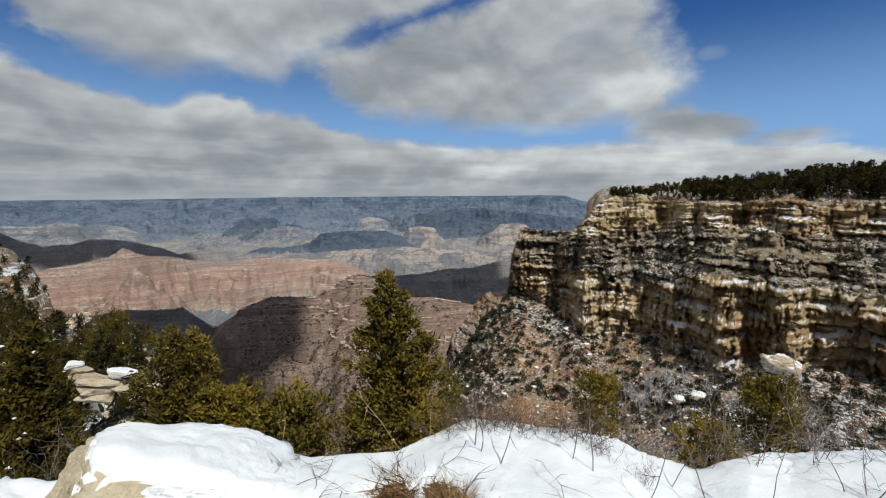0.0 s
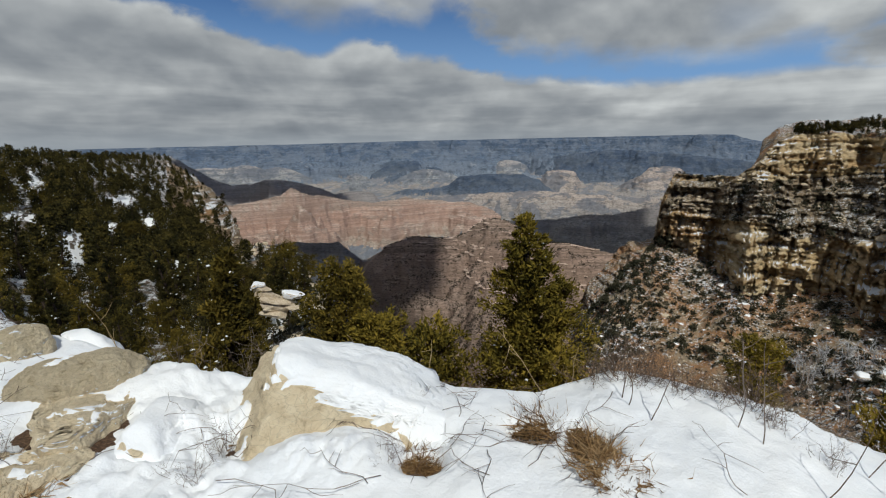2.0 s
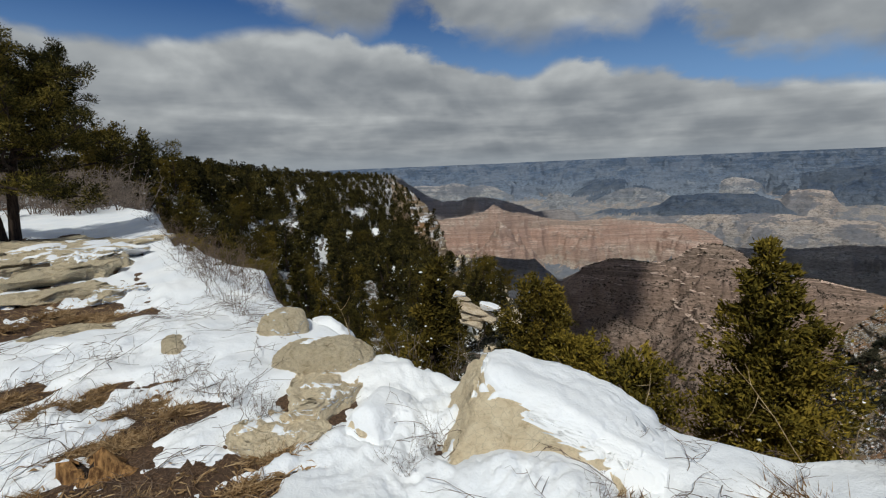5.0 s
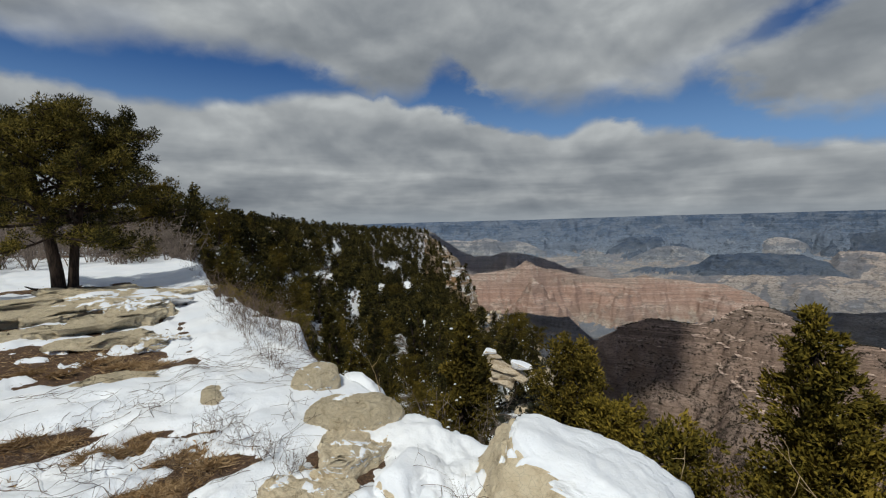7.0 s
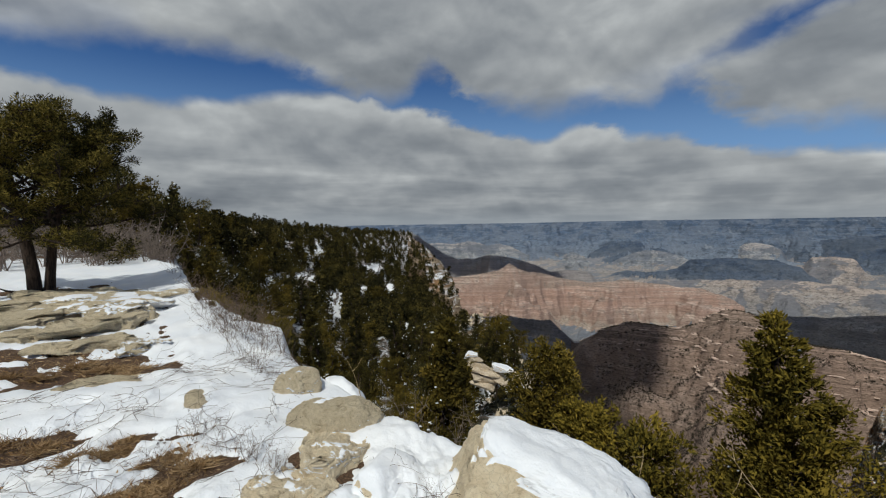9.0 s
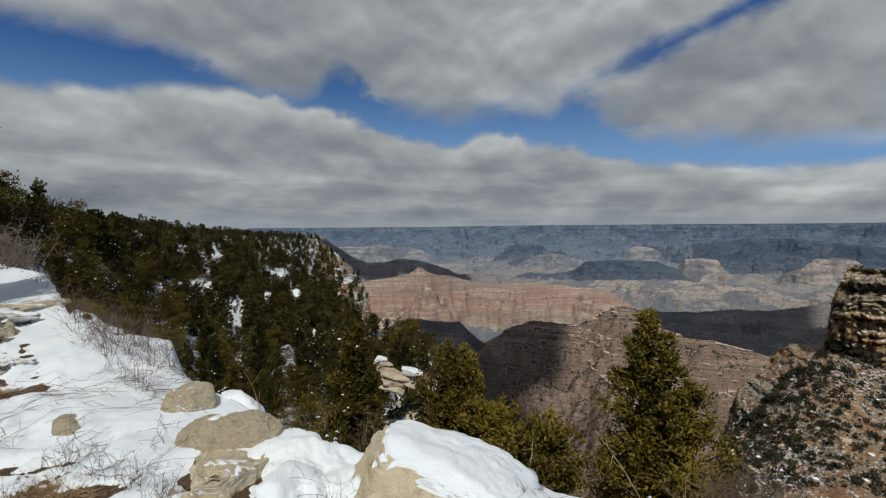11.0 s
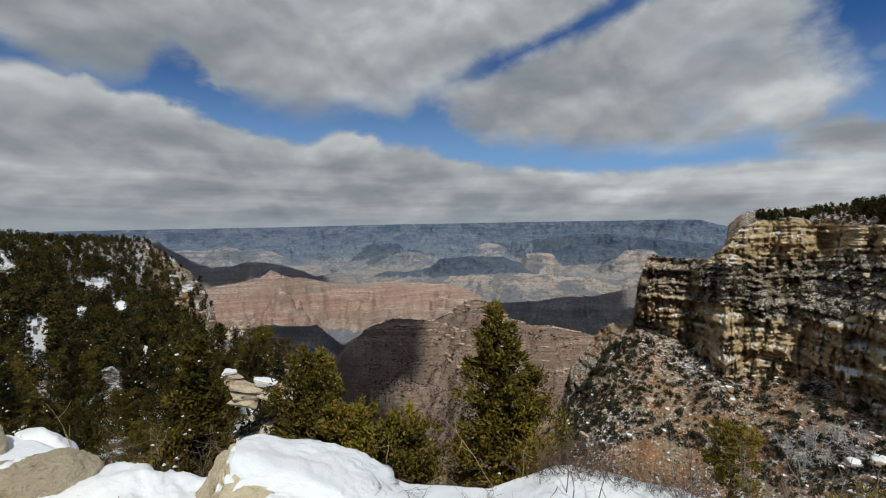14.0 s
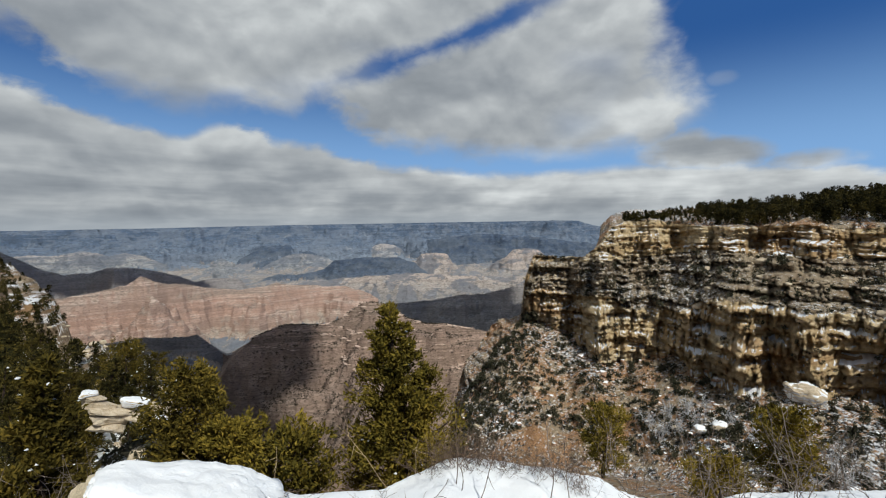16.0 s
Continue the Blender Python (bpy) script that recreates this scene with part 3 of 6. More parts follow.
def make_ground():
    az = np.concatenate([np.arange(-180, -62, 2.0), np.arange(-62, 4, 0.105), np.arange(4, 30, 0.4), np.arange(30, 76, 0.16), np.arange(76, 100, 0.5), np.arange(100, 180, 2.0)])
    kr, kz = knots(az)
    count = [7, 12, 4, 10, 12, 40, 60, 48, 40, 5, 8, 6]
    slot_of = [0, 0, 0, 0, 1, 1, 2, 3, 2, 1, 1, 1]
    R, Z, S = [], [], []
    for k, n in enumerate(count):
        u = np.arange(n)[:, None] / n
        R.append(kr[k] * (1 - u) + kr[k + 1] * u)
        Z.append(kz[k] * (1 - u) + kz[k + 1] * u)
        S += [slot_of[k]] * n
    R, Z = np.concatenate(R + [kr[-1:]]), np.concatenate(Z + [kz[-1:]])
    rows, cols = R.shape
    A = np.broadcast_to(az, R.shape)
    S = np.array(S)
    X, Y = polar(A, R)
    P = np.stack([X, Y, Z], -1).reshape(-1, 3)
    right = (A < 1.0) & (A > -75)
    left = (A > 29) & (A < 74)
    band = np.concatenate([S, S[-1:]])[:, None] * np.ones((1, cols))
    far = np.clip((R - kr[4]) / 12.0, 0, 1) * (R < 1500)
    # buttresses and beds of the cliff: the face steps in and out with height and along the rim
    face = np.clip((R - kr[6] + 8) / 8.0, 0, 1) * np.clip((kr[9] + 4 - R) / 8.0, 0, 1) * right
    level = np.concatenate([k + np.arange(n) / n for k, n in enumerate(count)] + [[len(count)]])
    K = np.repeat(level[:, None], cols, 1)
    tilt = Z + X * 0.03 + 2.0 * fbm(P * 0.02, 2, 77).reshape(R.shape)
    steps = fbm(np.stack([X * 0.03, Y * 0.03, tilt * 0.42], -1).reshape(-1, 3), 3, 5, 0.6).reshape(R.shape)
    fine_steps = fbm(np.stack([X * 0.08, Y * 0.08, tilt * 1.1], -1).reshape(-1, 3), 2, 15).reshape(R.shape)
    butt = fbm(np.stack([A * 0.40 + 0.22 * np.round(steps * 5) / 5, Z * 0.05, 0 * Z], -1).reshape(-1, 3), 4, 9, 0.6).reshape(R.shape)
    butt = 0.35 * butt + 0.65 * np.round(butt * 4.0) / 4.0
    block = fbm(P * np.array([0.2, 0.2, 0.42]), 4, 21, 0.6).reshape(R.shape)
    ledge = np.round(steps * 6) / 6 + 0.35 * np.round(fine_steps * 3) / 3
    crack = fbm(np.stack([A * 1.25 + 0.5 * np.round(steps * 4) / 4, Z * 0.06, 0 * Z + 3], -1).reshape(-1, 3), 3, 41, 0.55).reshape(R.shape)
    split = np.clip(1 - np.abs(crack) / 0.09, 0, 1) * 3.2 + np.round(crack * 3) / 3 * 3.0
    push = face * (ledge * 6.4 + butt * 12.0 + block * 2.4 + split)
    # hollows under the lower cliff
    under = np.clip((K - 5.8) / 0.25, 0, 1) * np.clip((6.78 - K) / 0.12, 0, 1)
    for a0, wide, deep in ((-28.8, 1.7, 8.0), (-34.0, 1.3, 5.0), (-42.5, 2.0, 2.5), (-23.2, 1.0, 4.0), (-52, 3, 3.0)):
        push = push + right * under * deep * np.exp(-((A - a0) / wide) ** 4)
    upper = np.clip((K - 8.0) / 0.2, 0, 1) * np.clip((8.75 - K) / 0.12, 0, 1)
    for a0, wide, deep in ((-33.0, 2.4, 5.0), (-39.5, 1.6, 4.0), (-44.0, 2.0, 5.0), (-25.5, 1.2, 3.0)):
        push = push + right * upper * deep * np.exp(-((A - a0) / wide) ** 4)
    rough = fbm(P * 0.09, 5, 2, 0.55).reshape(R.shape)
    lift = far * (right * (1 - 0.6 * face) * rough * 3.0 + left * rough * 3.2)
    # rocky end of the wooded ridge
    tail = np.clip((A - 37) / 2, 0, 1) * np.clip((47 - A) / 3, 0, 1) * np.clip((R - kr[7]) / 60, 0, 1) * (R < kr[9])
    push = push + tail * (np.round(fbm(np.stack([X * 0.01, Y * 0.01, Z * 0.16], -1).reshape(-1, 3), 3, 31).reshape(R.shape) * 4) / 4) * 16
    near = (R < kr[2]) | (R < 40) & (A > 70)
    bumpy = fbm(P * 1.1, 4, 3).reshape(R.shape)
    Zf = Z + lift + near * bumpy * 0.05
    Rf = np.maximum(R + push, 0.0)
    X, Y = polar(A, Rf)
    slots = np.repeat(S[:, None], cols, 1)
    slots = np.where((slots > 0) & (A[:-1] > 29), 4, slots)
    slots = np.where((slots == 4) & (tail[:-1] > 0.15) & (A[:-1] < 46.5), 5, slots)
    slots = np.where((slots > 1) & (slots < 4) & (A[:-1] > -8.1), 1, slots)
    # snowy clearings between the trees
    el = np.degrees(np.arctan2(Z - EYE, R))
    ragged = fbm(np.stack([A * 1.8, el * 2.2, 0 * A], -1).reshape(-1, 3), 5, 51, 0.72).reshape(R.shape)
    for a0, e0, wide, tall in CLEARINGS:
        spots = ((A - a0) / wide) ** 2 + ((el - e0) / tall) ** 2 + 2.8 * ragged < 0.62
        slots = np.where((slots >= 4) & spots[:-1], 6, slots)
    pts = np.stack([X, Y, Zf], -1).reshape(-1, 3)
    GRID.update(pts=pts.reshape(rows, cols, 3), A=A, K=K)
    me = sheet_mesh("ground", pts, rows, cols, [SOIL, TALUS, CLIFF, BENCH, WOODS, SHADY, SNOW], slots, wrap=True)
    return tagged(new("ground", me), "snow-patched rocky rim, talus slope and bedded limestone cliffs", "ground", kind="structure")


make_ground()

TERRACE = np.array([(0, 0), (0.02, 0.10), (0.09, 0.14), (0.105, 0.22), (0.22, 0.31), (0.24, 0.43), (0.42, 0.55), (0.435, 0.62), (0.66, 0.76), (0.68, 0.81), (1, 1), (3, 3.2)], float)
# name, label, category, distance, height, depth of its slope, material, table of (azimuth, elevation) of the crest
LANDFORMS = [
    ("backdrop_rim", "dark blue forested far rim of the canyon, haze in its colour", "canyon rim", 4640, 190, 420, "BLUE",
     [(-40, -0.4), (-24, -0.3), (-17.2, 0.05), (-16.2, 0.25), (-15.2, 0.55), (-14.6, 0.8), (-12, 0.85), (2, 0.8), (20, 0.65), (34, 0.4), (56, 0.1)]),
    ("backdrop_wall", "dark blue wooded buttress below the far rim, haze and shade in its colour", "canyon wall", 4050, 170, 420, "NAVY",
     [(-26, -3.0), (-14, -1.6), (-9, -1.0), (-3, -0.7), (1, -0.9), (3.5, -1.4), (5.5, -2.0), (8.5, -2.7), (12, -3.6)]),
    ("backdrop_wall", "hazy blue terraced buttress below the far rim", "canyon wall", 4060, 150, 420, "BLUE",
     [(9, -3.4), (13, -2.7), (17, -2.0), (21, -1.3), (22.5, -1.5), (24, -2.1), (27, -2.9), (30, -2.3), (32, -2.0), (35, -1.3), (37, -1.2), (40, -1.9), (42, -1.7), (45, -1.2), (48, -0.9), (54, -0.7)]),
    ("backdrop_mesa", "dark blue wooded hill, haze and cloud shadow in its colour", "mesa", 3800, 110, 260, "NAVY",
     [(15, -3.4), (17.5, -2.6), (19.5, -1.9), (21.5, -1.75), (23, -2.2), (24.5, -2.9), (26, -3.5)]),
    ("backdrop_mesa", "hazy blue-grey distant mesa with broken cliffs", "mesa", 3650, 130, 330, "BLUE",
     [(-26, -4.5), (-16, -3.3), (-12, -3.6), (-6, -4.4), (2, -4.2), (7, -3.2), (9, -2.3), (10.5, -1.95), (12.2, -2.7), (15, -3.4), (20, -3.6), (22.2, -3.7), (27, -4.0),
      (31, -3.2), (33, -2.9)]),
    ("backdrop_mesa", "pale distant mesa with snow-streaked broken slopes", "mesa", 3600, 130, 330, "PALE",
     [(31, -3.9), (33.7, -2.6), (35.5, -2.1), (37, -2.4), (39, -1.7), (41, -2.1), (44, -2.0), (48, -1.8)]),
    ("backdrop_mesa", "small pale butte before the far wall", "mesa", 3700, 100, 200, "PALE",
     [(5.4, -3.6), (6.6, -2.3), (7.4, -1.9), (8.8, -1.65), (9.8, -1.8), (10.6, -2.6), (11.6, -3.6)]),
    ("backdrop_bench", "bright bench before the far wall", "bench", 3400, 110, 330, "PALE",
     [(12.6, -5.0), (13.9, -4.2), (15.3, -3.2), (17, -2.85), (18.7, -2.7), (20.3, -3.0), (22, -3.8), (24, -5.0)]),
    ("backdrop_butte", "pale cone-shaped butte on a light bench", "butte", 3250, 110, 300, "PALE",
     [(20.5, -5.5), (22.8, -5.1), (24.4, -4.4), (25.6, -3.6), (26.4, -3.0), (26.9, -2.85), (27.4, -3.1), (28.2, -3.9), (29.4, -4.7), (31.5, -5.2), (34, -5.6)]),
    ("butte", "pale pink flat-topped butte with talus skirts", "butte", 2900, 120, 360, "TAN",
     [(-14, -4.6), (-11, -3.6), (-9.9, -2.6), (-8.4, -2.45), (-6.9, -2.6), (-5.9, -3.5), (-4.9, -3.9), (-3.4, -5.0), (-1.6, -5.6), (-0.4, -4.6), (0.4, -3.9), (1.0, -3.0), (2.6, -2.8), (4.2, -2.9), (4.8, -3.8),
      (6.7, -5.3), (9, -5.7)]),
    ("mesa", "mesa of layered slopes, blue-grey with painted haze and cloud shadow", "mesa", 2650, 90, 260, "NAVY",
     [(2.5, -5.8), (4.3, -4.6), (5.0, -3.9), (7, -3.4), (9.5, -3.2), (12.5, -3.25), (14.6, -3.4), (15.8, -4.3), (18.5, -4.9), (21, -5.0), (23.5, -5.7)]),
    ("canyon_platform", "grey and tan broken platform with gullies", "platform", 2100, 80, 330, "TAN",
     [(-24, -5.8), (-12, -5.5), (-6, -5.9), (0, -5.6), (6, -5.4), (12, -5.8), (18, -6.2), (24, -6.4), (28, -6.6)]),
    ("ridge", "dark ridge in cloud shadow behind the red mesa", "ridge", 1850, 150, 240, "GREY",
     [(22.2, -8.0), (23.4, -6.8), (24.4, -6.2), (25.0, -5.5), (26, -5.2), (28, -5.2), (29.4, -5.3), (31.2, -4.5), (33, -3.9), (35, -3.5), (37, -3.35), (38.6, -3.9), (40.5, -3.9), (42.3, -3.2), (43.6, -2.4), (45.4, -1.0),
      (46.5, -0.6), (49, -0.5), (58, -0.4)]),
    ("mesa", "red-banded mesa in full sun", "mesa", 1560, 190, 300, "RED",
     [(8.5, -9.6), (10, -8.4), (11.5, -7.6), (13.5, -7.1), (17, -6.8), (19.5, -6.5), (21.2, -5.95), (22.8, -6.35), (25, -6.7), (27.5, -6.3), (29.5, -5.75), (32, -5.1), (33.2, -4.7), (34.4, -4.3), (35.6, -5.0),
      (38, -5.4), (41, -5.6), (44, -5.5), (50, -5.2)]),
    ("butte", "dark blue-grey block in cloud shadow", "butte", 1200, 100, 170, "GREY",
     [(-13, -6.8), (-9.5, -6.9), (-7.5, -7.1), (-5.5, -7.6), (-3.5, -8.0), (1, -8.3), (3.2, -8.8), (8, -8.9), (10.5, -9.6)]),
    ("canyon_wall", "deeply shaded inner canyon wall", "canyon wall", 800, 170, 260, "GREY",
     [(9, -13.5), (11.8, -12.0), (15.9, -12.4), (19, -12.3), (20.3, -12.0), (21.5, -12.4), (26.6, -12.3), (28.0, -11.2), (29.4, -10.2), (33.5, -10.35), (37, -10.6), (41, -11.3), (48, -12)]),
    ("bench", "pale sunlit bench above the side canyon", "bench", 610, 45, 120, "TAN",
     [(25.5, -17.5), (27.3, -15.2), (29, -14.3), (31, -13.4), (33, -12.8), (35.1, -12.2), (37, -12.0), (40, -12.6)]),
    ("spur", "sunlit brown scrub-covered spur with pale ledges", "ridge", 520, 95, 190, "SPUR",
     [(-9, -13.6), (-2.4, -13.3), (1.1, -12.6), (4, -12.2), (6, -11.6), (7.0, -11.0), (8.1, -10.0), (8.9, -9.5), (11.2, -9.5), (12.8, -10.5), (13.8, -11.5), (16, -12.1), (18.5, -12.0), (20.3, -11.9),
      (21.5, -12.2), (23.5, -12.9), (26, -14.8), (28.5, -18.5)]),
]


def relief_sheet(az, r, floor_lo, floor_hi, forms, seed, rugged):
    """A grid of the land between distances, the highest of a rough floor and of the landforms; also which of them is on top."""
    first_is_rim = r[-1] > 3000
    A, R = np.meshgrid(az, r)
    X, Y = polar(A, R)
    P2 = np.stack([X, Y, 0 * X], -1).reshape(-1, 3)

    def ridged(size, sd, oc, p=None):
        return 1 - 2 * np.abs(fbm((P2 if p is None else p) / size, oc, sd, 0.55))

    span = np.clip((R - r[0]) / (r[-1] - r[0]), 0, 1).ravel()
    best = floor_lo + (floor_hi - floor_lo) * span
    if rugged > 40:
        # branching ridges, cut into cliffs and benches
        h = np.clip(0.5 + 0.5 * ridged(620.0, seed, 6), 0, 1) ** 1.6 * np.clip((R.ravel() - 1700) / 700, 0, 1)
        step = h * 6 + 0.25 * fbm(P2 / 90.0, 3, seed + 31)
        h = (np.floor(step) + np.interp(step % 1.0, (0, 0.55, 0.72, 1), (0, 0.3, 0.88, 1))) / 6
        best = best + rugged * h + 16 * (ridged(150.0, seed + 9, 5) - 0.5)
    else:
        best = best + rugged * (ridged(430.0, seed, 5) - 0.55)
    top = np.zeros(R.size, int)
    a_all, r_all = A.ravel(), R.ravel()
    for k, (_, _, _, r0, height, run, _, table) in enumerate(forms, 1):
        t = np.array(sorted(table), float)
        here = np.flatnonzero((a_all > t[0, 0]) & (a_all < t[-1, 0]) & (r_all > r0 - 2.6 * run) & (r_all < r0 + 900))
        az_k, r_k, p_k = a_all[here], r_all[here], P2[here]
        crest = EYE + r0 * np.tan(np.radians(np.interp(az_k, t[:, 0], t[:, 1])))
        dist = np.radians(az_k) * r0
        crest = crest + r0 * (0.0004 if k == 1 and first_is_rim else 0.0042) * fbm(np.stack([dist / (r0 * 0.03), 0 * dist, 0 * dist + k], -1), 5, seed + k, 0.65)
        d = r0 + run * 0.5 * fbm(np.stack([dist / (run * 1.1), 0 * dist, 0 * dist + 7 * k], -1), 2, seed + 80 + k, 0.4) * (k > 1 or not first_is_rim) - r_k
        u = np.clip(d / run + np.clip(d / run * 5, 0, 1) * 0.60 * (ridged(run * 0.75, seed + 20 + k, 5, p_k) - 0.35), 0, 3)
        z = crest - np.interp(u, TERRACE[:, 0], TERRACE[:, 1]) * height
        z = np.where(d < 0, crest + d * 0.22, z)
        z = z + np.clip(u * 6, 0, 1) * height * (0.12 * (ridged(run * 0.3, seed + 40 + k, 4, p_k) - 0.4) + 0.05 * ridged(run * 0.09, seed + 60 + k, 3, p_k))
        z = z - (1 - np.clip(np.minimum(az_k - t[0, 0], t[-1, 0] - az_k), 0, 1)) * height
        win = z > best[here]
        top[here[win]] = k
        best[here[win]] = z[win]
    best, top = best.reshape(R.shape), top.reshape(R.shape)
    return np.stack([X, Y, best], -1), top


def make_canyon():
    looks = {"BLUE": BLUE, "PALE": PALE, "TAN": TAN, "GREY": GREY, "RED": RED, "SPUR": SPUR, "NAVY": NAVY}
    for az, r, lo, hi, forms, seed, first in ((np.arange(-26, 54, 0.11), np.geomspace(940, 4790, 420), -305, -285, LANDFORMS[:15], 3, True),
                                              (np.arange(-10, 50, 0.105), np.geomspace(290, 960, 230), -330, -330, LANDFORMS[15:], 4, False)):
        pts, top = relief_sheet(az, r, lo, hi, forms, seed, 52.0 if first else 16.0)
        rows, cols = top.shape
        g = np.arange(rows * cols).reshape(rows, cols)
        quads = np.stack([g[:-1, :-1], g[:-1, 1:], g[1:, 1:], g[1:, :-1]], -1).reshape(-1, 4)
        owner = top[:-1, :-1].ravel()
        flat = pts.reshape(-1, 3)
        for k in range(len(forms) + 1):
            own = quads[owner == k]
            if not len(own):
                continue
            used, idx = np.unique(own, return_inverse=True)
            if k:
                name, label, category, _, _, _, look_name, _ = forms[k - 1]
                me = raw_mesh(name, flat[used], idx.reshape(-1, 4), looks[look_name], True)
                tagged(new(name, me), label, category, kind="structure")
            else:
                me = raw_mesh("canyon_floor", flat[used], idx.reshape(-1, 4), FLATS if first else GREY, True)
                tagged(new("canyon_floor", me), "pale desert platform on the canyon floor" if first else "dark bottom of the side canyon", "canyon floor", kind="structure")


make_canyon()


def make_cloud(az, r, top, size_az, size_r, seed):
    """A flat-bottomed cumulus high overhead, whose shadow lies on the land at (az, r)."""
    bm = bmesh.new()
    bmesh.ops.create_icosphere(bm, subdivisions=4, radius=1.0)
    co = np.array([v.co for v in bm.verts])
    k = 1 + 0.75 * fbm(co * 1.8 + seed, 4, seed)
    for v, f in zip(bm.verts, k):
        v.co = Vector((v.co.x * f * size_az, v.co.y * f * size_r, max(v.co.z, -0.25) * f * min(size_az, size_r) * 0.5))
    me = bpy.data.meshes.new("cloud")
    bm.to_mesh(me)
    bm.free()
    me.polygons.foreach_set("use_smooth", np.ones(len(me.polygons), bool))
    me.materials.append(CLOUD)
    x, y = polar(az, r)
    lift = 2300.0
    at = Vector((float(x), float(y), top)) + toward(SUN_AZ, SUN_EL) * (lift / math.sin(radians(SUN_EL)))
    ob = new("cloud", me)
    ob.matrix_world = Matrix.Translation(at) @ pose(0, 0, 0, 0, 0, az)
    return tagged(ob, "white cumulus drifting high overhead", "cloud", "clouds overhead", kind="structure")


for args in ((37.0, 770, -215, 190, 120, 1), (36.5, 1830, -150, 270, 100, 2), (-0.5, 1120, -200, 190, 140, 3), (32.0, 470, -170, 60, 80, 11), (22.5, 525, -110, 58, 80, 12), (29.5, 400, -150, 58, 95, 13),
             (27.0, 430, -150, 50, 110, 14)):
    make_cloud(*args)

# ------------------------------------------------------------------ makers


def part(name, me, parent, label=""):
    ob = new(name, me)
    ob.parent = parent
    return tagged(ob, label)


def empty(name, m, label, category, group="", kind=""):
    ob = new(name)
    ob.empty_display_size = 0.1
    ob.matrix_world = m
    return tagged(ob, label, category, group, kind)


def spot(az, r, dz=0.0):
    """A place on the land."""
    x, y = polar(az, r)
    return Vector((float(x), float(y), float(land_z(az, r)[0]) + dz))


def leaf_material(name, dark, mid, bright, gloss=0.6, vary=0.3):
    m, n, b, p = surface(name, gloss)
    pick = n.add("NewGeometry").outputs["Random Per Island"]
    tuft = n.noise(p, 2.3, 4)
    stand = n.step(n.noise(p, 0.3, 3), 0.36, 0.64)
    v = n.math("ADD", n.math("MULTIPLY", pick, 0.45), n.math("ADD", n.math("MULTIPLY", tuft, 0.4), n.math("MULTIPLY", n.math("SUBTRACT", stand, 0.5), 0.35)))
    v = n.math("ADD", v, 0.06)
    c = n.ramp(v, [(0.15, dark), (0.5, mid), (0.85, bright)])
    own = n.add("ObjectInfo").outputs["Random"]
    c = n.mix(n.math("MULTIPLY", own, vary), c, dark)
    n.join(c, b.inputs["Base Color"])
    b.inputs["Specular IOR Level"].default_value = 0.08
    return m


def bark_material(name, dark, pale, scale=1.0):
    m, n, b, p = surface(name, 0.95)
    grain = n.noise(n.scaled(p, (1, 1, 0.18)), 26 * scale, 6, 0.7)
    c = n.mix(n.step(grain, 0.35, 0.65), dark, pale)
    n.join(c, b.inputs["Base Color"])
    relief(n, b, grain, 0.9, 0.02 / scale)
    return m


JUNIPER = leaf_material("juniper_foliage", (0.045, 0.040, 0.009), (0.19, 0.142, 0.022), (0.36, 0.25, 0.04), 0.8)
PINYON = leaf_material("pinyon_foliage", (0.007, 0.0075, 0.0035), (0.053, 0.048, 0.014), (0.22, 0.165, 0.04), 0.8, 0.7)
NEEDLES = leaf_material("pine_needles", (0.004, 0.005, 0.002), (0.034, 0.033, 0.008), (0.25, 0.19, 0.04), 0.7)
OLIVE = leaf_material("olive_foliage", (0.018, 0.017, 0.005), (0.105, 0.08, 0.015), (0.24, 0.165, 0.028), 0.8, 0.6)
SCRUB = leaf_material("scrub_foliage", (0.020, 0.022, 0.014), (0.055, 0.055, 0.034), (0.13, 0.11, 0.07))
DRY_SCRUB = leaf_material("dry_scrub", (0.028, 0.024, 0.018), (0.06, 0.05, 0.036), (0.11, 0.085, 0.06))
DEAD = leaf_material("dead_grass", (0.075, 0.038, 0.015), (0.27, 0.165, 0.075), (0.52, 0.37, 0.21), 0.8)
BARK = bark_material("dark_bark", (0.014, 0.010, 0.008), (0.062, 0.042, 0.030))
TWIG = bark_material("grey_twig", (0.10, 0.075, 0.06), (0.28, 0.225, 0.185))
FROST = bark_material("frosted_twig", (0.30, 0.29, 0.29), (0.62, 0.62, 0.64), 0.3)
BROWN_TWIG = bark_material("brown_twig", (0.075, 0.05, 0.037), (0.22, 0.155, 0.11))
STRAW = bark_material("straw_stem", (0.25, 0.17, 0.08), (0.48, 0.36, 0.20))
RED_ROCK = stone_material("reddish_rubble", (0.44, 0.30, 0.20), (0.34, 0.19, 0.12), (0.15, 0.09, 0.06), 0.25, 0.5, 0.8)
PINK_ROCK = stone_material("pink_ledge_rock", (0.66, 0.51, 0.42), (0.58, 0.43, 0.35), (0.40, 0.29, 0.23), 0.08)
PALE_ROCK = stone_material("pale_ledge_rock", (0.60, 0.51, 0.38), (0.48, 0.38, 0.26), (0.24, 0.18, 0.12), 0.4)
WOOD = bark_material("broken_wood", (0.085, 0.04, 0.015), (0.40, 0.22, 0.085), 1.5)


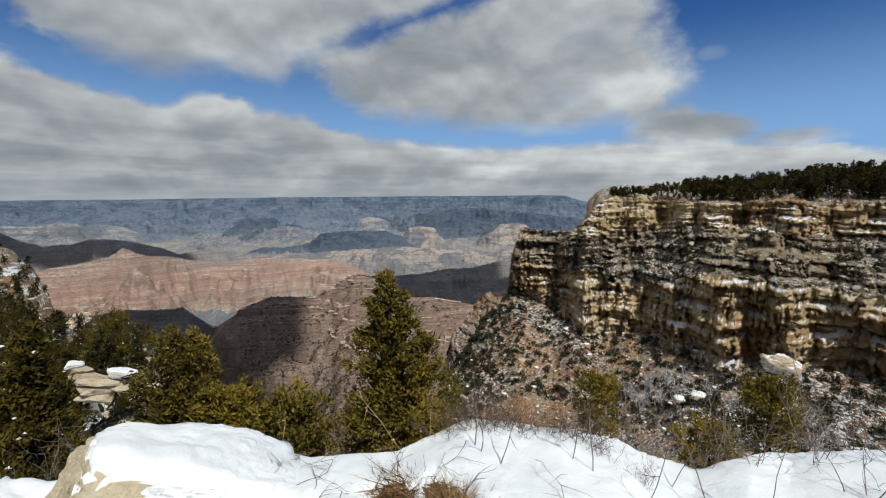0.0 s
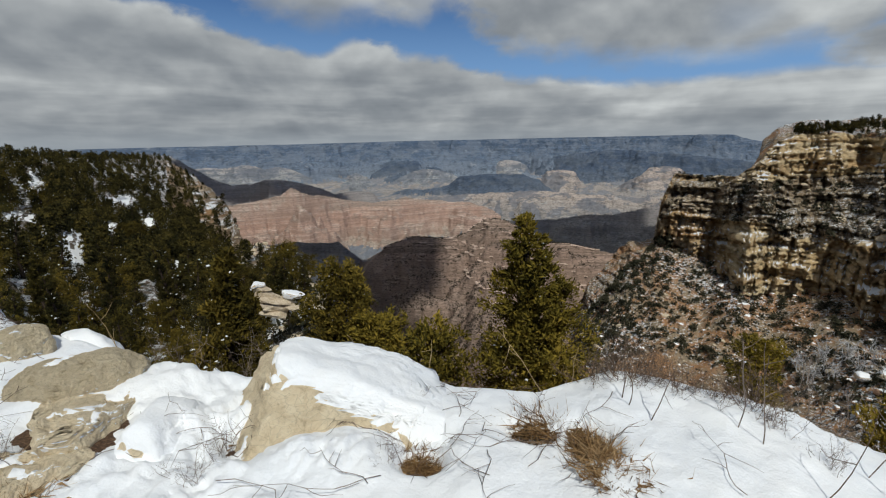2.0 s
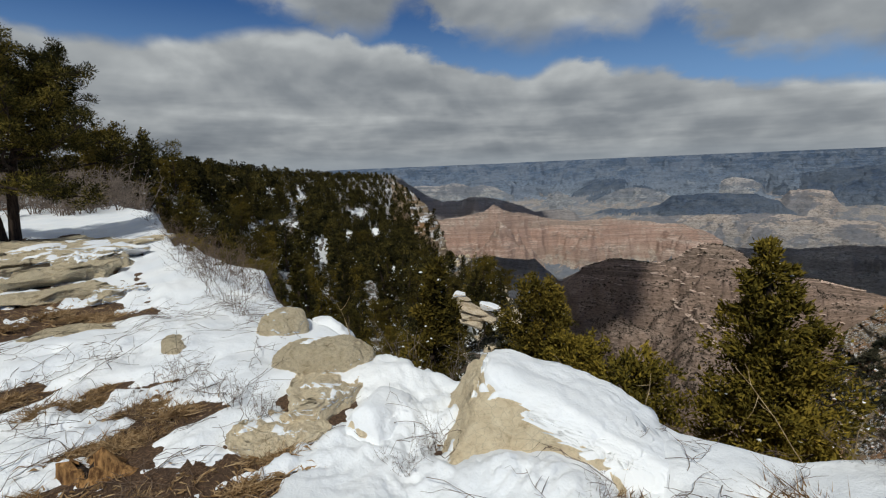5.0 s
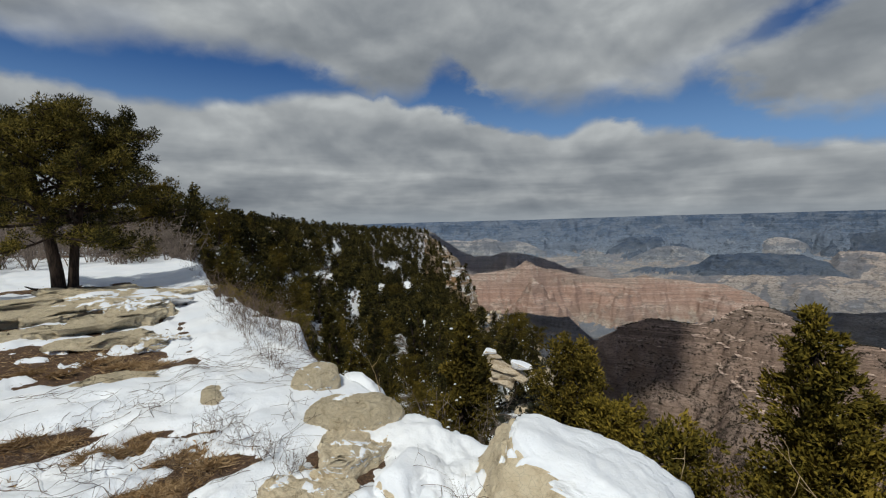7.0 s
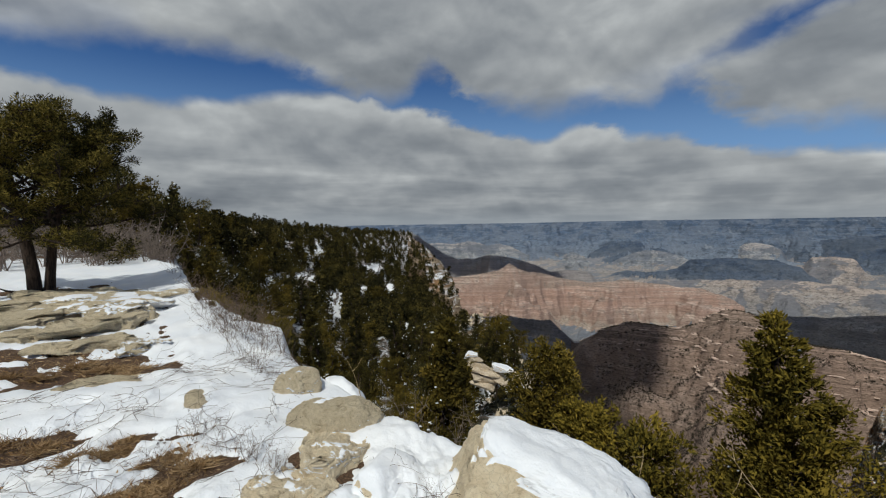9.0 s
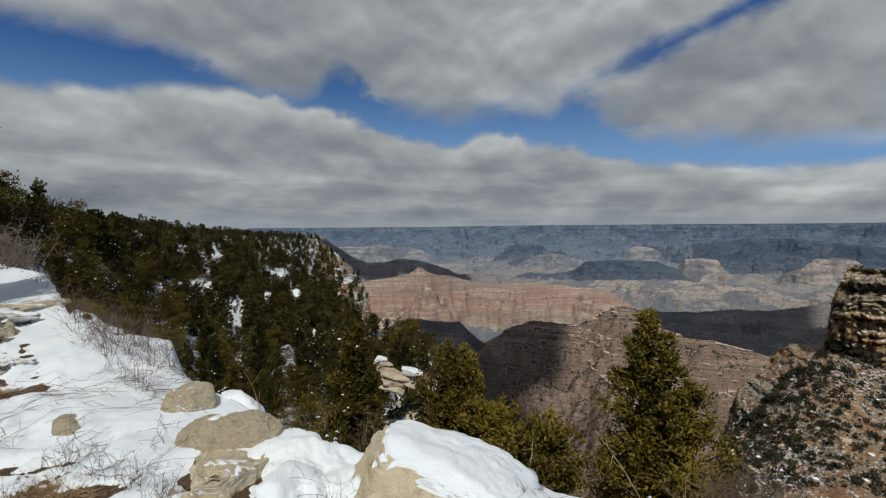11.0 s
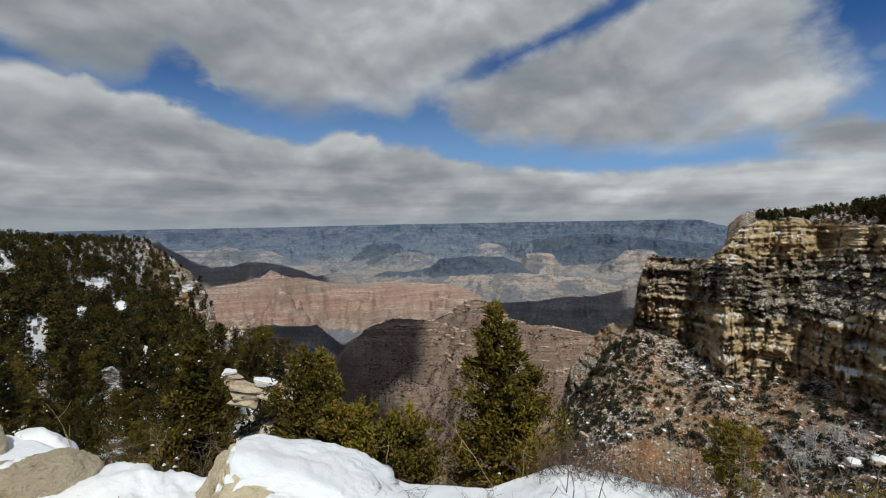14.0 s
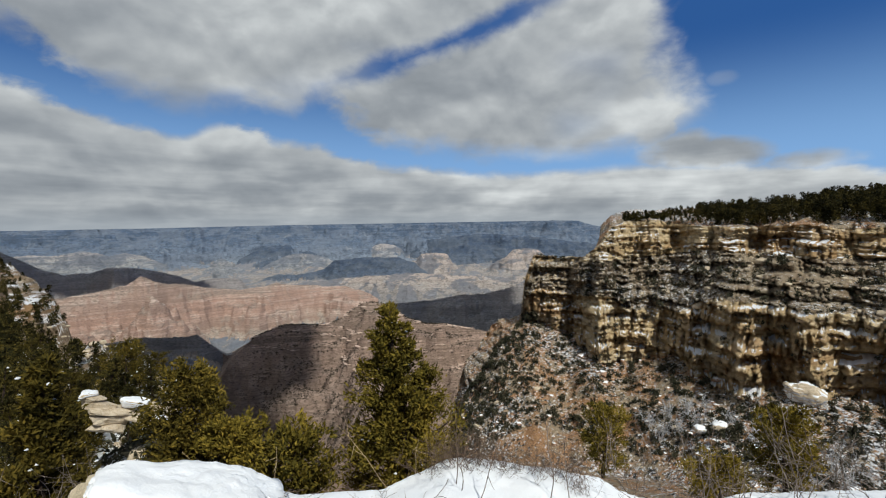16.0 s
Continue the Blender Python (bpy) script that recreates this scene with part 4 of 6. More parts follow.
def blades(rng, at, way, length, width, flare=0.0):
    """Leaf blades: one bent quad each, rooted at 'at' and pointing along 'way'. Returns points and quads."""
    n = len(at)
    side = np.cross(way, rng.normal(size=(n, 3)))
    side /= np.linalg.norm(side, axis=1, keepdims=True) + 1e-9
    length, width = np.broadcast_to(length, (n,))[:, None], np.broadcast_to(width, (n,))[:, None]
    mid = at + way * length * 0.5
    tip = at + way * length + rng.normal(size=(n, 3)) * length * flare
    pts = np.stack([at, mid + side * width, tip, mid - side * width], 1).reshape(-1, 3)
    return pts, np.arange(4 * n).reshape(n, 4)


def unit(v):
    return v / (np.linalg.norm(v, axis=-1, keepdims=True) + 1e-9)


def tubes(paths, sides=4):
    """Tapered tubes along paths of (points, radii). Returns points and quads."""
    V, F, base = [], [], 0
    ring = np.arange(sides) * 2 * math.pi / sides
    for pts, rad in paths:
        pts, rad = np.asarray(pts, float), np.asarray(rad, float)
        t = unit(np.gradient(pts, axis=0))
        ref = np.where(np.abs(t[:, 2:3]) > 0.9, np.array([[1.0, 0, 0]]), np.array([[0, 0, 1.0]]))
        u = unit(np.cross(t, ref))
        v = np.cross(t, u)
        V.append((pts[:, None] + rad[:, None, None] * (np.cos(ring)[None, :, None] * u[:, None] + np.sin(ring)[None, :, None] * v[:, None])).reshape(-1, 3))
        k = np.arange(len(pts) - 1)[:, None] * sides + base
        j = np.arange(sides)[None]
        F.append(np.stack([k + j, k + (j + 1) % sides, k + sides + (j + 1) % sides, k + sides + j], -1).reshape(-1, 4))
        base += len(pts) * sides
    return np.concatenate(V), np.concatenate(F)


def wander(rng, start, way, length, steps, bend=0.25, rise=0.0):
    """A crooked path."""
    pts, d = [np.array(start, float)], unit(np.array(way, float))
    for _ in range(steps):
        d = unit(d + rng.normal(size=3) * bend + np.array([0, 0, rise]))
        pts.append(pts[-1] + d * length / steps)
    return np.array(pts)


def conifer_meshes(seed, height, radius, count, blade, material, shape="cone", limbs=60, bare=0.06, trunk_r=None):
    """The meshes of a small conifer: trunk with limbs, and a crown of many sprays grouped along the limbs."""
    rng = np.random.RandomState(seed)
    trunk = wander(rng, (0, 0, -0.3), (0, 0, 1), height * 0.97 + 0.3, 9, 0.05, 0.1)
    tr = (trunk_r or height * 0.028) * np.linspace(1.25, 0.12, 10)
    paths = [(trunk, tr)]
    roots, ways, weight = [], [], []
    for k in range(limbs):
        u = bare + (1 - bare) * (k + rng.rand()) / limbs
        h = u * height * 0.97
        if shape == "cone":
            env = radius * (1 - u) ** 0.75 * (0.55 + 0.45 * min(1, u * 5)) + 0.05 * radius
        else:
            env = radius * math.sqrt(max(0.02, 1 - (2 * u - 0.85) ** 2 / 1.35))
        env *= 0.62 + 0.5 * rng.rand()
        a = k * 2.39996 + rng.rand() * 0.9
        base = np.array([np.interp(h, trunk[:, 2], trunk[:, j]) for j in (0, 1)] + [h])
        rise = 0.55 if shape == "cone" else 0.35 + 0.4 * u
        limb = wander(rng, base, (math.cos(a), math.sin(a), rise * (0.4 + 0.8 * rng.rand())), env * 1.12, 4, 0.16, 0.06)
        paths.append((limb, np.linspace(0.22, 0.05, 5) * tr[0] * (1 - 0.75 * u)))
        for _ in range(6):
            t = 0.35 + 0.65 * rng.rand()
            i = min(int(t * 4), 3)
            c = limb[i] + (limb[i + 1] - limb[i]) * (t * 4 - i)
            out = unit(limb[4] - limb[0] + np.array([0, 0, 0.35 * env]) + rng.normal(size=3) * env * 0.45)
            roots.append(c + rng.normal(size=3) * env * 0.12)
            ways.append(out)
            weight.append(env)
    roots, ways, weight = np.array(roots), np.array(ways), np.array(weight)
    pick = rng.choice(len(roots), count, p=weight / weight.sum())
    size = np.clip(weight[pick], 0.25 * radius, radius)[:, None]
    at = roots[pick] + rng.normal(size=(count, 3)) * size * np.array([0.10, 0.10, 0.09])
    way = unit(ways[pick] + rng.normal(size=(count, 3)) * 0.55)
    pts, faces = blades(rng, at, way, blade * (0.6 + 0.8 * rng.rand(count)), blade * 0.20, 0.12)
    crown = raw_mesh("crown", pts, faces, material)
    v, f = tubes(paths, 6)
    return raw_mesh("trunk", v, f, BARK, True), crown


def plant(name, meshes, at, turn, scale, label, category, group="", snow=None):
    thing = empty(name, Matrix.Translation(at) @ pose(0, 0, 0, 0, 0, turn) @ Matrix.Diagonal((scale, scale, scale, 1)), label, category, group)
    part("trunk", meshes[0], thing)
    part("crown", meshes[1], thing)
    if snow is not None:
        tagged(part("snow_load", snow, thing, "lumps of snow on the boughs"), kind="stuff")
    return thing


def boulder_mesh(name, seed, dims, material, planes=9, rough=0.10, square=0.75, sub=4, cuts=(), ragged=0.0):
    """A weathered block: a rounded box cut by a few planes, with coarse and fine relief."""
    rng = np.random.RandomState(seed)
    bm = bmesh.new()
    bmesh.ops.create_icosphere(bm, subdivisions=sub, radius=1.0)
    co = np.array([v.co for v in bm.verts])
    faces = np.array([[v.index for v in f.verts] for f in bm.faces])
    bm.free()
    co = np.sign(co) * np.abs(co) ** square
    for _ in range(planes):
        nrm = unit(rng.normal(size=3))
        d = 0.60 + 0.3 * rng.rand()
        over = np.clip(co @ nrm - d, 0, None)
        co = co - over[:, None] * nrm * 0.97
    for nrm, d in cuts:
        nrm = unit(np.array(nrm, float))
        over = np.clip(co @ nrm - d, 0, None)
        co = co - over[:, None] * nrm * 0.95
    nz = fbm(co * 1.7 + seed, 4, seed)
    co = co * (1 + rough * nz)[:, None]
    co = co + unit(co) * (0.065 * fbm(co * 6 + seed, 5, seed + 5, 0.7) + 0.06 * (0.4 - np.abs(fbm(co * 2.6 + seed * 2, 3, seed + 9))))[:, None]
    if ragged:
        flat = co * np.array([1, 1, 0.3])
        co = co * np.array([1, 1, 0]) * (1 + ragged * fbm(flat * 1.6 + seed, 4, seed + 3, 0.6))[:, None] + co * np.array([0, 0, 1]) * (1 + 0.8 * fbm(flat * 2.2 + seed, 4, seed + 4, 0.6))[:, None]
    co = co * np.array(dims)
    co = co + unit(co) * (min(dims) * 0.16 * fbm(co / min(dims) * 0.9 + seed, 4, seed + 13, 0.6))[:, None]
    return co, faces


def boulder(name, az, r, dims, seed, label, turn=0.0, tilt=(0, 0), sink=0.35, material=None, snow=0.5, group="", planes=9, rough=0.10, square=0.75, z=None, category="rock", sub=4, cuts=(), thick_by=1.0, patchy=0.45, bare=None, ragged=0.0):
    """A rock on the ground, with a snow cap of its own where snow lies on it."""
    co, faces = boulder_mesh(name, seed, dims, None, planes, rough, square, sub, cuts, ragged)
    turnm = np.array(Euler((radians(tilt[0]), radians(tilt[1]), radians(turn))).to_matrix())
    co = co @ turnm.T
    me = raw_mesh(name, co, faces, material or ROCK, True)
    at = spot(az, r, dims[2] * (1 - sink) - 0.02)
    if z is not None:
        at.z = z
    ob = new(name, me)
    ob.matrix_world = Matrix.Translation(at)
    tagged(ob, label, category, group)
    if snow != 0:
        me.vertices.foreach_get("normal", flat := np.zeros(len(co) * 3))
        nrm = flat.reshape(-1, 3)
        size = max(dims)
        lie = nrm[:, 2] + patchy * fbm(co / size * 3.1 + seed * 3.7, 4, seed + 11) - (1 - snow)
        if bare is not None:
            loc = co @ turnm / np.array(dims)
            lie = lie - np.clip(bare(loc) * 3.0 + 0.5 * fbm(co * 6.0, 4, seed + 17, 0.65), -0.6, 1.4)
        thick = thick_by * np.clip(lie * 0.16, -0.03, 0.035) * min(1.0, size / 0.4) * (1 if size < 3 else 4)
        cap = co + np.array([0, 0, 1.0]) * thick[:, None] + nrm * (0.25 * thick)[:, None]
        part("snow_cap", raw_mesh("snow_cap", cap, faces, SNOW, True), ob, "white snow cap")
    return ob


# ------------------------------------------------------------------ the snowy ledge
BARE = [  # azimuth, distance, half length across, half length along, depth of the missing snow
    (87.0, 7.5, 1.25, 0.9, 0.20), (79.5, 6.6, 0.55, 0.34, 0.16), (75.3, 6.2, 0.28, 0.14, 0.16), (87.5, 4.75, 0.62, 0.17, 0.17), (84.0, 4.45, 0.40, 0.10, 0.15), (82.5, 4.0, 0.75, 0.13, 0.12),
    (75.5, 3.75, 0.42, 0.13, 0.11), (78.0, 3.35, 0.46, 0.09, 0.10), (72.0, 3.45, 0.28, 0.10, 0.16), (86.0, 3.0, 0.50, 0.22, 0.14), (79.0, 2.85, 0.36, 0.15, 0.13), (72.5, 2.72, 0.22, 0.08, 0.12),
    (66.0, 2.5, 0.24, 0.09, 0.15), (77.6, 4.25, 0.14, 0.06, 0.15), (81.5, 5.25, 0.10, 0.05, 0.14),
    (86, 11.6, 2.1, 1.7, 0.10), (79.0, 10.5, 0.9, 1.0, 0.09), (90, 9.4, 1.6, 0.4, 0.09), (84, 15.6, 2.0, 0.5, 0.11),
    (33, 2.28, 0.5, 0.17, -0.07), (42, 2.75, 0.14, 0.35, 0.10), (22, 2.4, 0.25, 0.12, 0.09), (57, 3.3, 0.3, 0.25, 0.08), (62.5, 2.9, 0.28, 0.22, 0.09), (64, 2.45, 0.26, 0.09, 0.15),
    (63, 2.75, 0.16, 0.10, 0.13), (22, 2.2, 0.12, 0.08, 0.11), (4.5, 2.42, 0.20, 0.07, 0.12), (-1.0, 2.30, 0.10, 0.14, 0.12), (-40, 5.0, 0.6, 0.5, 0.12), (-20, 3.4, 0.5, 0.12, 0.1)]


def snow_depth(az, r):
    """Thickness of the lying snow."""
    x, y = polar(az, r)
    p = np.stack([x, y, 0 * x], -1)
    d = 0.075 + 0.055 * fbm(p * 0.8, 3, 61) + 0.03 * fbm(p * 2.6, 4, 62, 0.55) + 0.009 * fbm(p * 8.0, 3, 67, 0.6)
    jag = 2.1 * fbm(p * np.array([5.6, 2.4, 1.0]), 5, 66, 0.62)
    for a, rr, wa, wr, depth in BARE:
        cx, cy = polar(a, rr)
        ta = np.radians(a)
        ux, uy = -np.cos(ta), -np.sin(ta)
        dx, dy = x - cx, y - cy
        across, along = (dx * ux + dy * uy) / wa, (dx * -np.sin(ta) + dy * np.cos(ta)) / wr
        g = np.exp(-(across**2 + along**2) * 0.9)
        d = d - g * depth * np.clip(1.0 + 1.0 * jag, 0, None)
    # trampled and drifted lumps in the hollow by the boulders
    hollow = np.exp(-((az - 47) / 9) ** 2 - ((r - 2.9) / 0.9) ** 2)
    d = d + hollow * 0.15 * fbm(p * 4.6, 4, 64, 0.62)
    track = np.exp(-((az - 66 - 1.2 * r) / 5) ** 2) * np.clip((r - 3.0) / 2, 0, 1)
    d = d + track * 0.10 * fbm(p * 3.2, 4, 65, 0.6)
    return d


def make_snow():
    az = np.concatenate([np.arange(-180, -66, 4.0), np.arange(-66, 100, 0.3), np.arange(100, 180, 4.0)])
    rb = np.interp(az, BRINK_A[:, 0], BRINK_A[:, 1])
    r = np.concatenate([np.linspace(0.05, 1.2, 12, endpoint=False), np.geomspace(1.2, 6.0, 190, endpoint=False), np.geomspace(6.0, 62, 130)])
    A, R = np.meshgrid(az, r)
    X, Y = polar(A, R)
    kr, kz = knots(az)
    Z = np.stack([np.interp(R[:, i], kr[:, i], kz[:, i]) for i in range(len(az))], 1)
    P = np.stack([X, Y, Z], -1).reshape(-1, 3)
    near = (R < kr[2]) | (R < 40) & (A > 70)
    Z = Z + near * fbm(P * 1.1, 4, 3).reshape(R.shape) * 0.05
    d = snow_depth(A.ravel(), R.ravel()).reshape(R.shape)
    over = R - rb - 0.10
    gentle = np.clip((A - 55.0) / 7.0, 0, 1) * np.clip((76.0 - A) / 4.0, 0, 1)
    thin = d * (1 - over / (0.28 + 7.0 * gentle)) + gentle * 0.09 * fbm(P * np.array([1.6, 1.6, 0.0]), 5, 68, 0.65).reshape(R.shape)
    d = np.where(over > 0, np.clip(thin, -0.15, 1), d)
    Z = Z + d
    me = sheet_mesh("snow", np.stack([X, Y, Z], -1).reshape(-1, 3), len(r), len(az), [SNOW], wrap=True)
    tagged(new("snow", me), "sunlit white snow over the rim ledge, melting off in patches", "snow", kind="structure")


make_snow()


def lying(az, r):
    """Top of snow or soil at a place."""
    return float(land_z(az, r)[0]) + max(0.0, float(snow_depth(np.array([az]), np.array([r]))[0]))


def make_near_rocks():
    boulder("boulder", 31.0, 2.80, (0.68, 0.52, 0.30), 3, "large tan limestone block, its top under smooth snow", 31.0, (0, 3), 0.45, snow=0.42, planes=0, rough=0.035, square=0.55, sub=6, z=0.004, patchy=0.22,
            bare=lambda q: np.maximum(-0.06 - 0.60 * (q[:, 0] + 0.5) - q[:, 1], -0.52 - q[:, 0] + 0.15 * q[:, 1]),
            cuts=(((0.55, 0.0, 0.835), 0.54), ((-0.1, -0.80, 0.60), 0.52), ((-0.95, -0.1, 0.30), 0.74)), thick_by=0.8)
    boulder("boulder", 56.6, 3.80, (0.38, 0.24, 0.19), 8, "rounded tan boulder with a thin snow cap", 57, (0, 2), 0.62, PITTED, snow=-0.15, planes=3, square=0.86, sub=6, rough=0.12, thick_by=0.45)
    boulder("boulder", 60.3, 4.62, (0.23, 0.19, 0.18), 14, "small rounded tan boulder half under snow", 70, (0, 0), 0.66, PITTED, snow=-0.05, planes=5, square=0.78, sub=6, thick_by=0.4)
    boulder("boulder", 55.6, 4.75, (0.26, 0.18, 0.13), 15, "low snow-covered rock beside the boulders", 10, (0, 5), 0.4, snow=0.9)
    boulder("rock_slab", 57.0, 3.34, (0.26, 0.38, 0.13), 21, "tan rock slab partly under snow", 40, (-8, 6), 0.74, snow=-0.05, planes=6, square=0.5, sub=6, thick_by=0.4, ragged=0.15, cuts=(((0.1, 0, 1), 0.6),))
    boulder("rock_slab", 62.3, 2.92, (0.25, 0.20, 0.10), 23, "low tan rock slab among snow and litter", 25, (-4, 3), 0.80, snow=-0.1, planes=6, square=0.5, sub=6, thick_by=0.4, ragged=0.15, cuts=(((0, 0.1, 1), 0.6),))
    boulder("rock_slab", 51.0, 2.95, (0.18, 0.28, 0.13), 25, "snow-plastered dark rock in the hollow", 30, (0, 14), 0.7, snow=0.6, planes=8)
    boulder("rock", 71.2, 4.6, (0.20, 0.15, 0.12), 31, "small tan rock poking out of snow", 12, (0, 0), 0.45, PITTED, snow=0.0)
    for k, (az, r, dims, turn, snow) in enumerate([(86.0, 12.3, (1.5, 0.9, 0.20), 4, 0.0), (81.5, 12.6, (1.0, 0.8, 0.22), -12, 0.0), (78.0, 11.3, (1.2, 0.9, 0.24), -8, 0.03), (83.5, 10.7, (0.95, 0.55, 0.19), 8, 0.0), (89.0, 10.6, (1.2, 0.7, 0.17), -4, 0.0),
                                                  (79.2, 9.2, (0.75, 0.5, 0.22), 14, 0.0), (77.0, 9.8, (0.5, 0.5, 0.26), 20, 0.06), (84.5, 9.0, (0.6, 0.26, 0.12), 3, 0.0),
                                                  (80.3, 7.9, (0.5, 0.24, 0.13), 6, 0.0), (79.8, 5.85, (0.50, 0.20, 0.10), -8, 0.0), (76.0, 7.3, (0.3, 0.22, 0.12), 10, 0.05)]):
        boulder("rock_slab", az, r, dims, 41 + k, "flat tan bedrock slab with dark cracks", turn + az, (0, 0), 0.55, PITTED, snow=snow, planes=7, rough=0.16, square=0.45, sub=6, group="flat slabs by the pine", thick_by=0.7, ragged=0.7, cuts=(((0.1 * math.sin(k * 2.1), 0.1 * math.cos(k * 1.3), 1), 0.55),))


make_near_rocks()


def make_outcrop():
    """A pile of tilted pale slabs on the wooded slope."""
    base = spot(38.0, 34)
    base.z = EYE - 34 * math.tan(radians(18.8))
    thing = empty("rock_outcrop", Matrix.Translation(base), "pile of tilted pale limestone slabs capped with snow", "rock outcrop")
    rng = np.random.RandomState(5)
    for k, (dx, z, dims) in enumerate((dx * 1.3, z, (w * 1.3, w * 1.0, h * 1.15)) for dx, z, (w, _, h) in [(0.35, 0.1, (0.9, 0.8, 0.42)), (0.15, 0.7, (0.8, 0.7, 0.30)), (0.32, 1.1, (0.85, 0.7, 0.24)), (-0.05, 1.5, (0.66, 0.6, 0.26)), (-0.28, 1.95, (0.52, 0.5, 0.2)),
                                       (-0.45, 2.3, (0.42, 0.4, 0.17)), (1.3, 1.3, (0.6, 0.5, 0.25)), (1.0, 0.6, (0.7, 0.5, 0.3))]):
        co, faces = boulder_mesh("rock", 70 + k, dims, None, 9, 0.16, 0.5, 4, (((0.2, 0, 1), 0.7),))
        co = co @ np.array(Euler((0, radians(16 + rng.uniform(-8, 8)), radians(38 + rng.uniform(-30, 30)))).to_matrix()).T
        side = toward(38 - 90, 0)
        ob = part("rock", raw_mesh("rock", co, faces, PALE_ROCK), thing)
        ob.location = (side.x * dx, side.y * dx, z)
        if k in (5, 6):
            me = ob.data
            me.vertices.foreach_get("normal", flat := np.zeros(len(co) * 3))
            lie = flat.reshape(-1, 3)[:, 2] + 0.3 * fbm(co * 2 + k, 3, k) - 0.45
            part("snow_cap", raw_mesh("snow_cap", co + np.array([0, 0, 1]) * np.clip(lie * 0.2, -0.05, 0.03)[:, None], faces, SNOW, True), ob, "snow cap")


make_outcrop()
boulder("boulder", -36.4, 131, (3.9, 3.2, 2.6), 91, "ledge block under a ragged fringe of ice and snow", -36, (0, 4), 0.2, PALE_ROCK, 0.12, z=EYE - 131 * math.tan(radians(15.9)), planes=10, square=0.75, rough=0.3, patchy=1.1, sub=5)
boulder("boulder", -29.2, 128, (2.6, 2.0, 1.5), 92, "rock capped with snow on the talus slope", -20, (0, 0), 0.2, PALE_ROCK, 0.5, z=EYE - 128 * math.tan(radians(20.4)), planes=12)
boulder("boulder", -27.6, 126, (1.6, 1.4, 1.0), 93, "rock capped with snow on the talus slope", 10, (0, 0), 0.2, PALE_ROCK, 0.5, z=EYE - 126 * math.tan(radians(21.0)), planes=12)

# ------------------------------------------------------------------ trees by the ledge


def snow_bits(seed, crown, count, size):
    """Small lumps of snow caught in a crown."""
    rng = np.random.RandomState(seed)
    co = np.zeros(len(crown.vertices) * 3)
    crown.vertices.foreach_get("co", co)
    co = co.reshape(-1, 4, 3)
    at = co[rng.choice(len(co), count), 2]
    V, F = [], []
    octa = np.array([(1, 0, 0), (0, 1, 0), (-1, 0, 0), (0, -1, 0), (0, 0, 0.6), (0, 0, -0.4)], float)
    tri = np.array([(0, 1, 4), (1, 2, 4), (2, 3, 4), (3, 0, 4), (1, 0, 5), (2, 1, 5), (3, 2, 5), (0, 3, 5)])
    for k, p in enumerate(at):
        V.append(p + octa * size * (0.4 + 0.9 * rng.rand()) + rng.normal(size=(6, 3)) * size * 0.15)
        F.append(tri + 6 * k)
    return raw_mesh("snow_load", np.concatenate(V), np.concatenate(F), SNOW, True)


def at_top(az, r, el_top, height):
    """The foot of a tree of that height whose top shows at el_top."""
    x, y = polar(az, r)
    return Vector((float(x), float(y), EYE + r * math.tan(radians(el_top)) - height))


def make_near_trees():
    m = conifer_meshes(11, 4.6, 1.28, 38000, 0.09, JUNIPER, "cone", 95, 0.03)
    plant("juniper_tree", m, at_top(5.0, 8.4, -7.9, 4.6), 20, 1.0, "olive-green juniper of pointed shape in full sun", "tree", snow=snow_bits(1, m[1], 60, 0.035))
    m = conifer_meshes(12, 3.4, 0.92, 22000, 0.085, OLIVE, "round", 70, 0.05)
    plant("juniper_tree", m, at_top(30.3, 9.4, -14.0, 3.4), 60, 1.0, "bushy yellow-green juniper below the ledge", "tree", snow=snow_bits(2, m[1], 40, 0.04))
    m = conifer_meshes(13, 4.2, 1.05, 17000, 0.13, OLIVE, "cone", 75, 0.05)
    plant("pinyon_tree", m, at_top(43.2, 12.5, -10.8, 4.4), 10, 1.05, "green young pinyon pine below the ledge", "tree", snow=snow_bits(3, m[1], 60, 0.05))
    m2 = conifer_meshes(14, 2.0, 0.8, 7000, 0.10, JUNIPER, "round", 45, 0.05)
    plant("juniper_tree", m2, at_top(19.0, 8.0, -22.2, 2.0), 0, 1.0, "low olive juniper bush below the ledge", "tree")
    plant("juniper_tree", m2, at_top(25.6, 8.6, -20.6, 1.7), 130, 0.85, "low olive juniper bush below the ledge", "tree")
    plant("juniper_tree", m2, at_top(-18.5, 12.0, -20.0, 1.5), 70, 0.75, "low yellow-green juniper on the talus", "tree")
    plant("juniper_tree", m2, at_top(-31.0, 10.5, -23.0, 1.6), 200, 0.8, "low dark juniper at the foot of the ledge", "tree")
    plant("juniper_tree", m2, at_top(-36.0, 14.0, -17.6, 1.9), 250, 0.95, "low dark juniper under a snowy block", "tree")
    rng = np.random.RandomState(21)
    for az, past, scale in ((60.6, 2.7, 0.4), (62.0, 2.9, 0.55), (63.2, 2.5, 0.4), (64.3, 3.0, 0.6), (65.4, 2.6, 0.45), (66.3, 3.1, 0.65), (67.2, 2.5, 0.4), (68.0, 3.0, 0.6), (68.8, 2.7, 0.5), (69.6, 3.2, 0.7), (70.3, 2.6, 0.5),
                            (70.9, 1.6, 0.4), (69.2, 1.4, 0.3), (66.8, 1.5, 0.25), (71.4, 3.0, 0.6)):
        r = float(np.interp(az, BRINK_A[:, 0], BRINK_A[:, 1])) + past
        plant("juniper_bush", m2, spot(az, r, -0.15), rng.uniform(0, 360), scale * 0.42, "small olive juniper bush on the snowy slope", "bush", "bushes on the snowy slope")


make_near_trees()


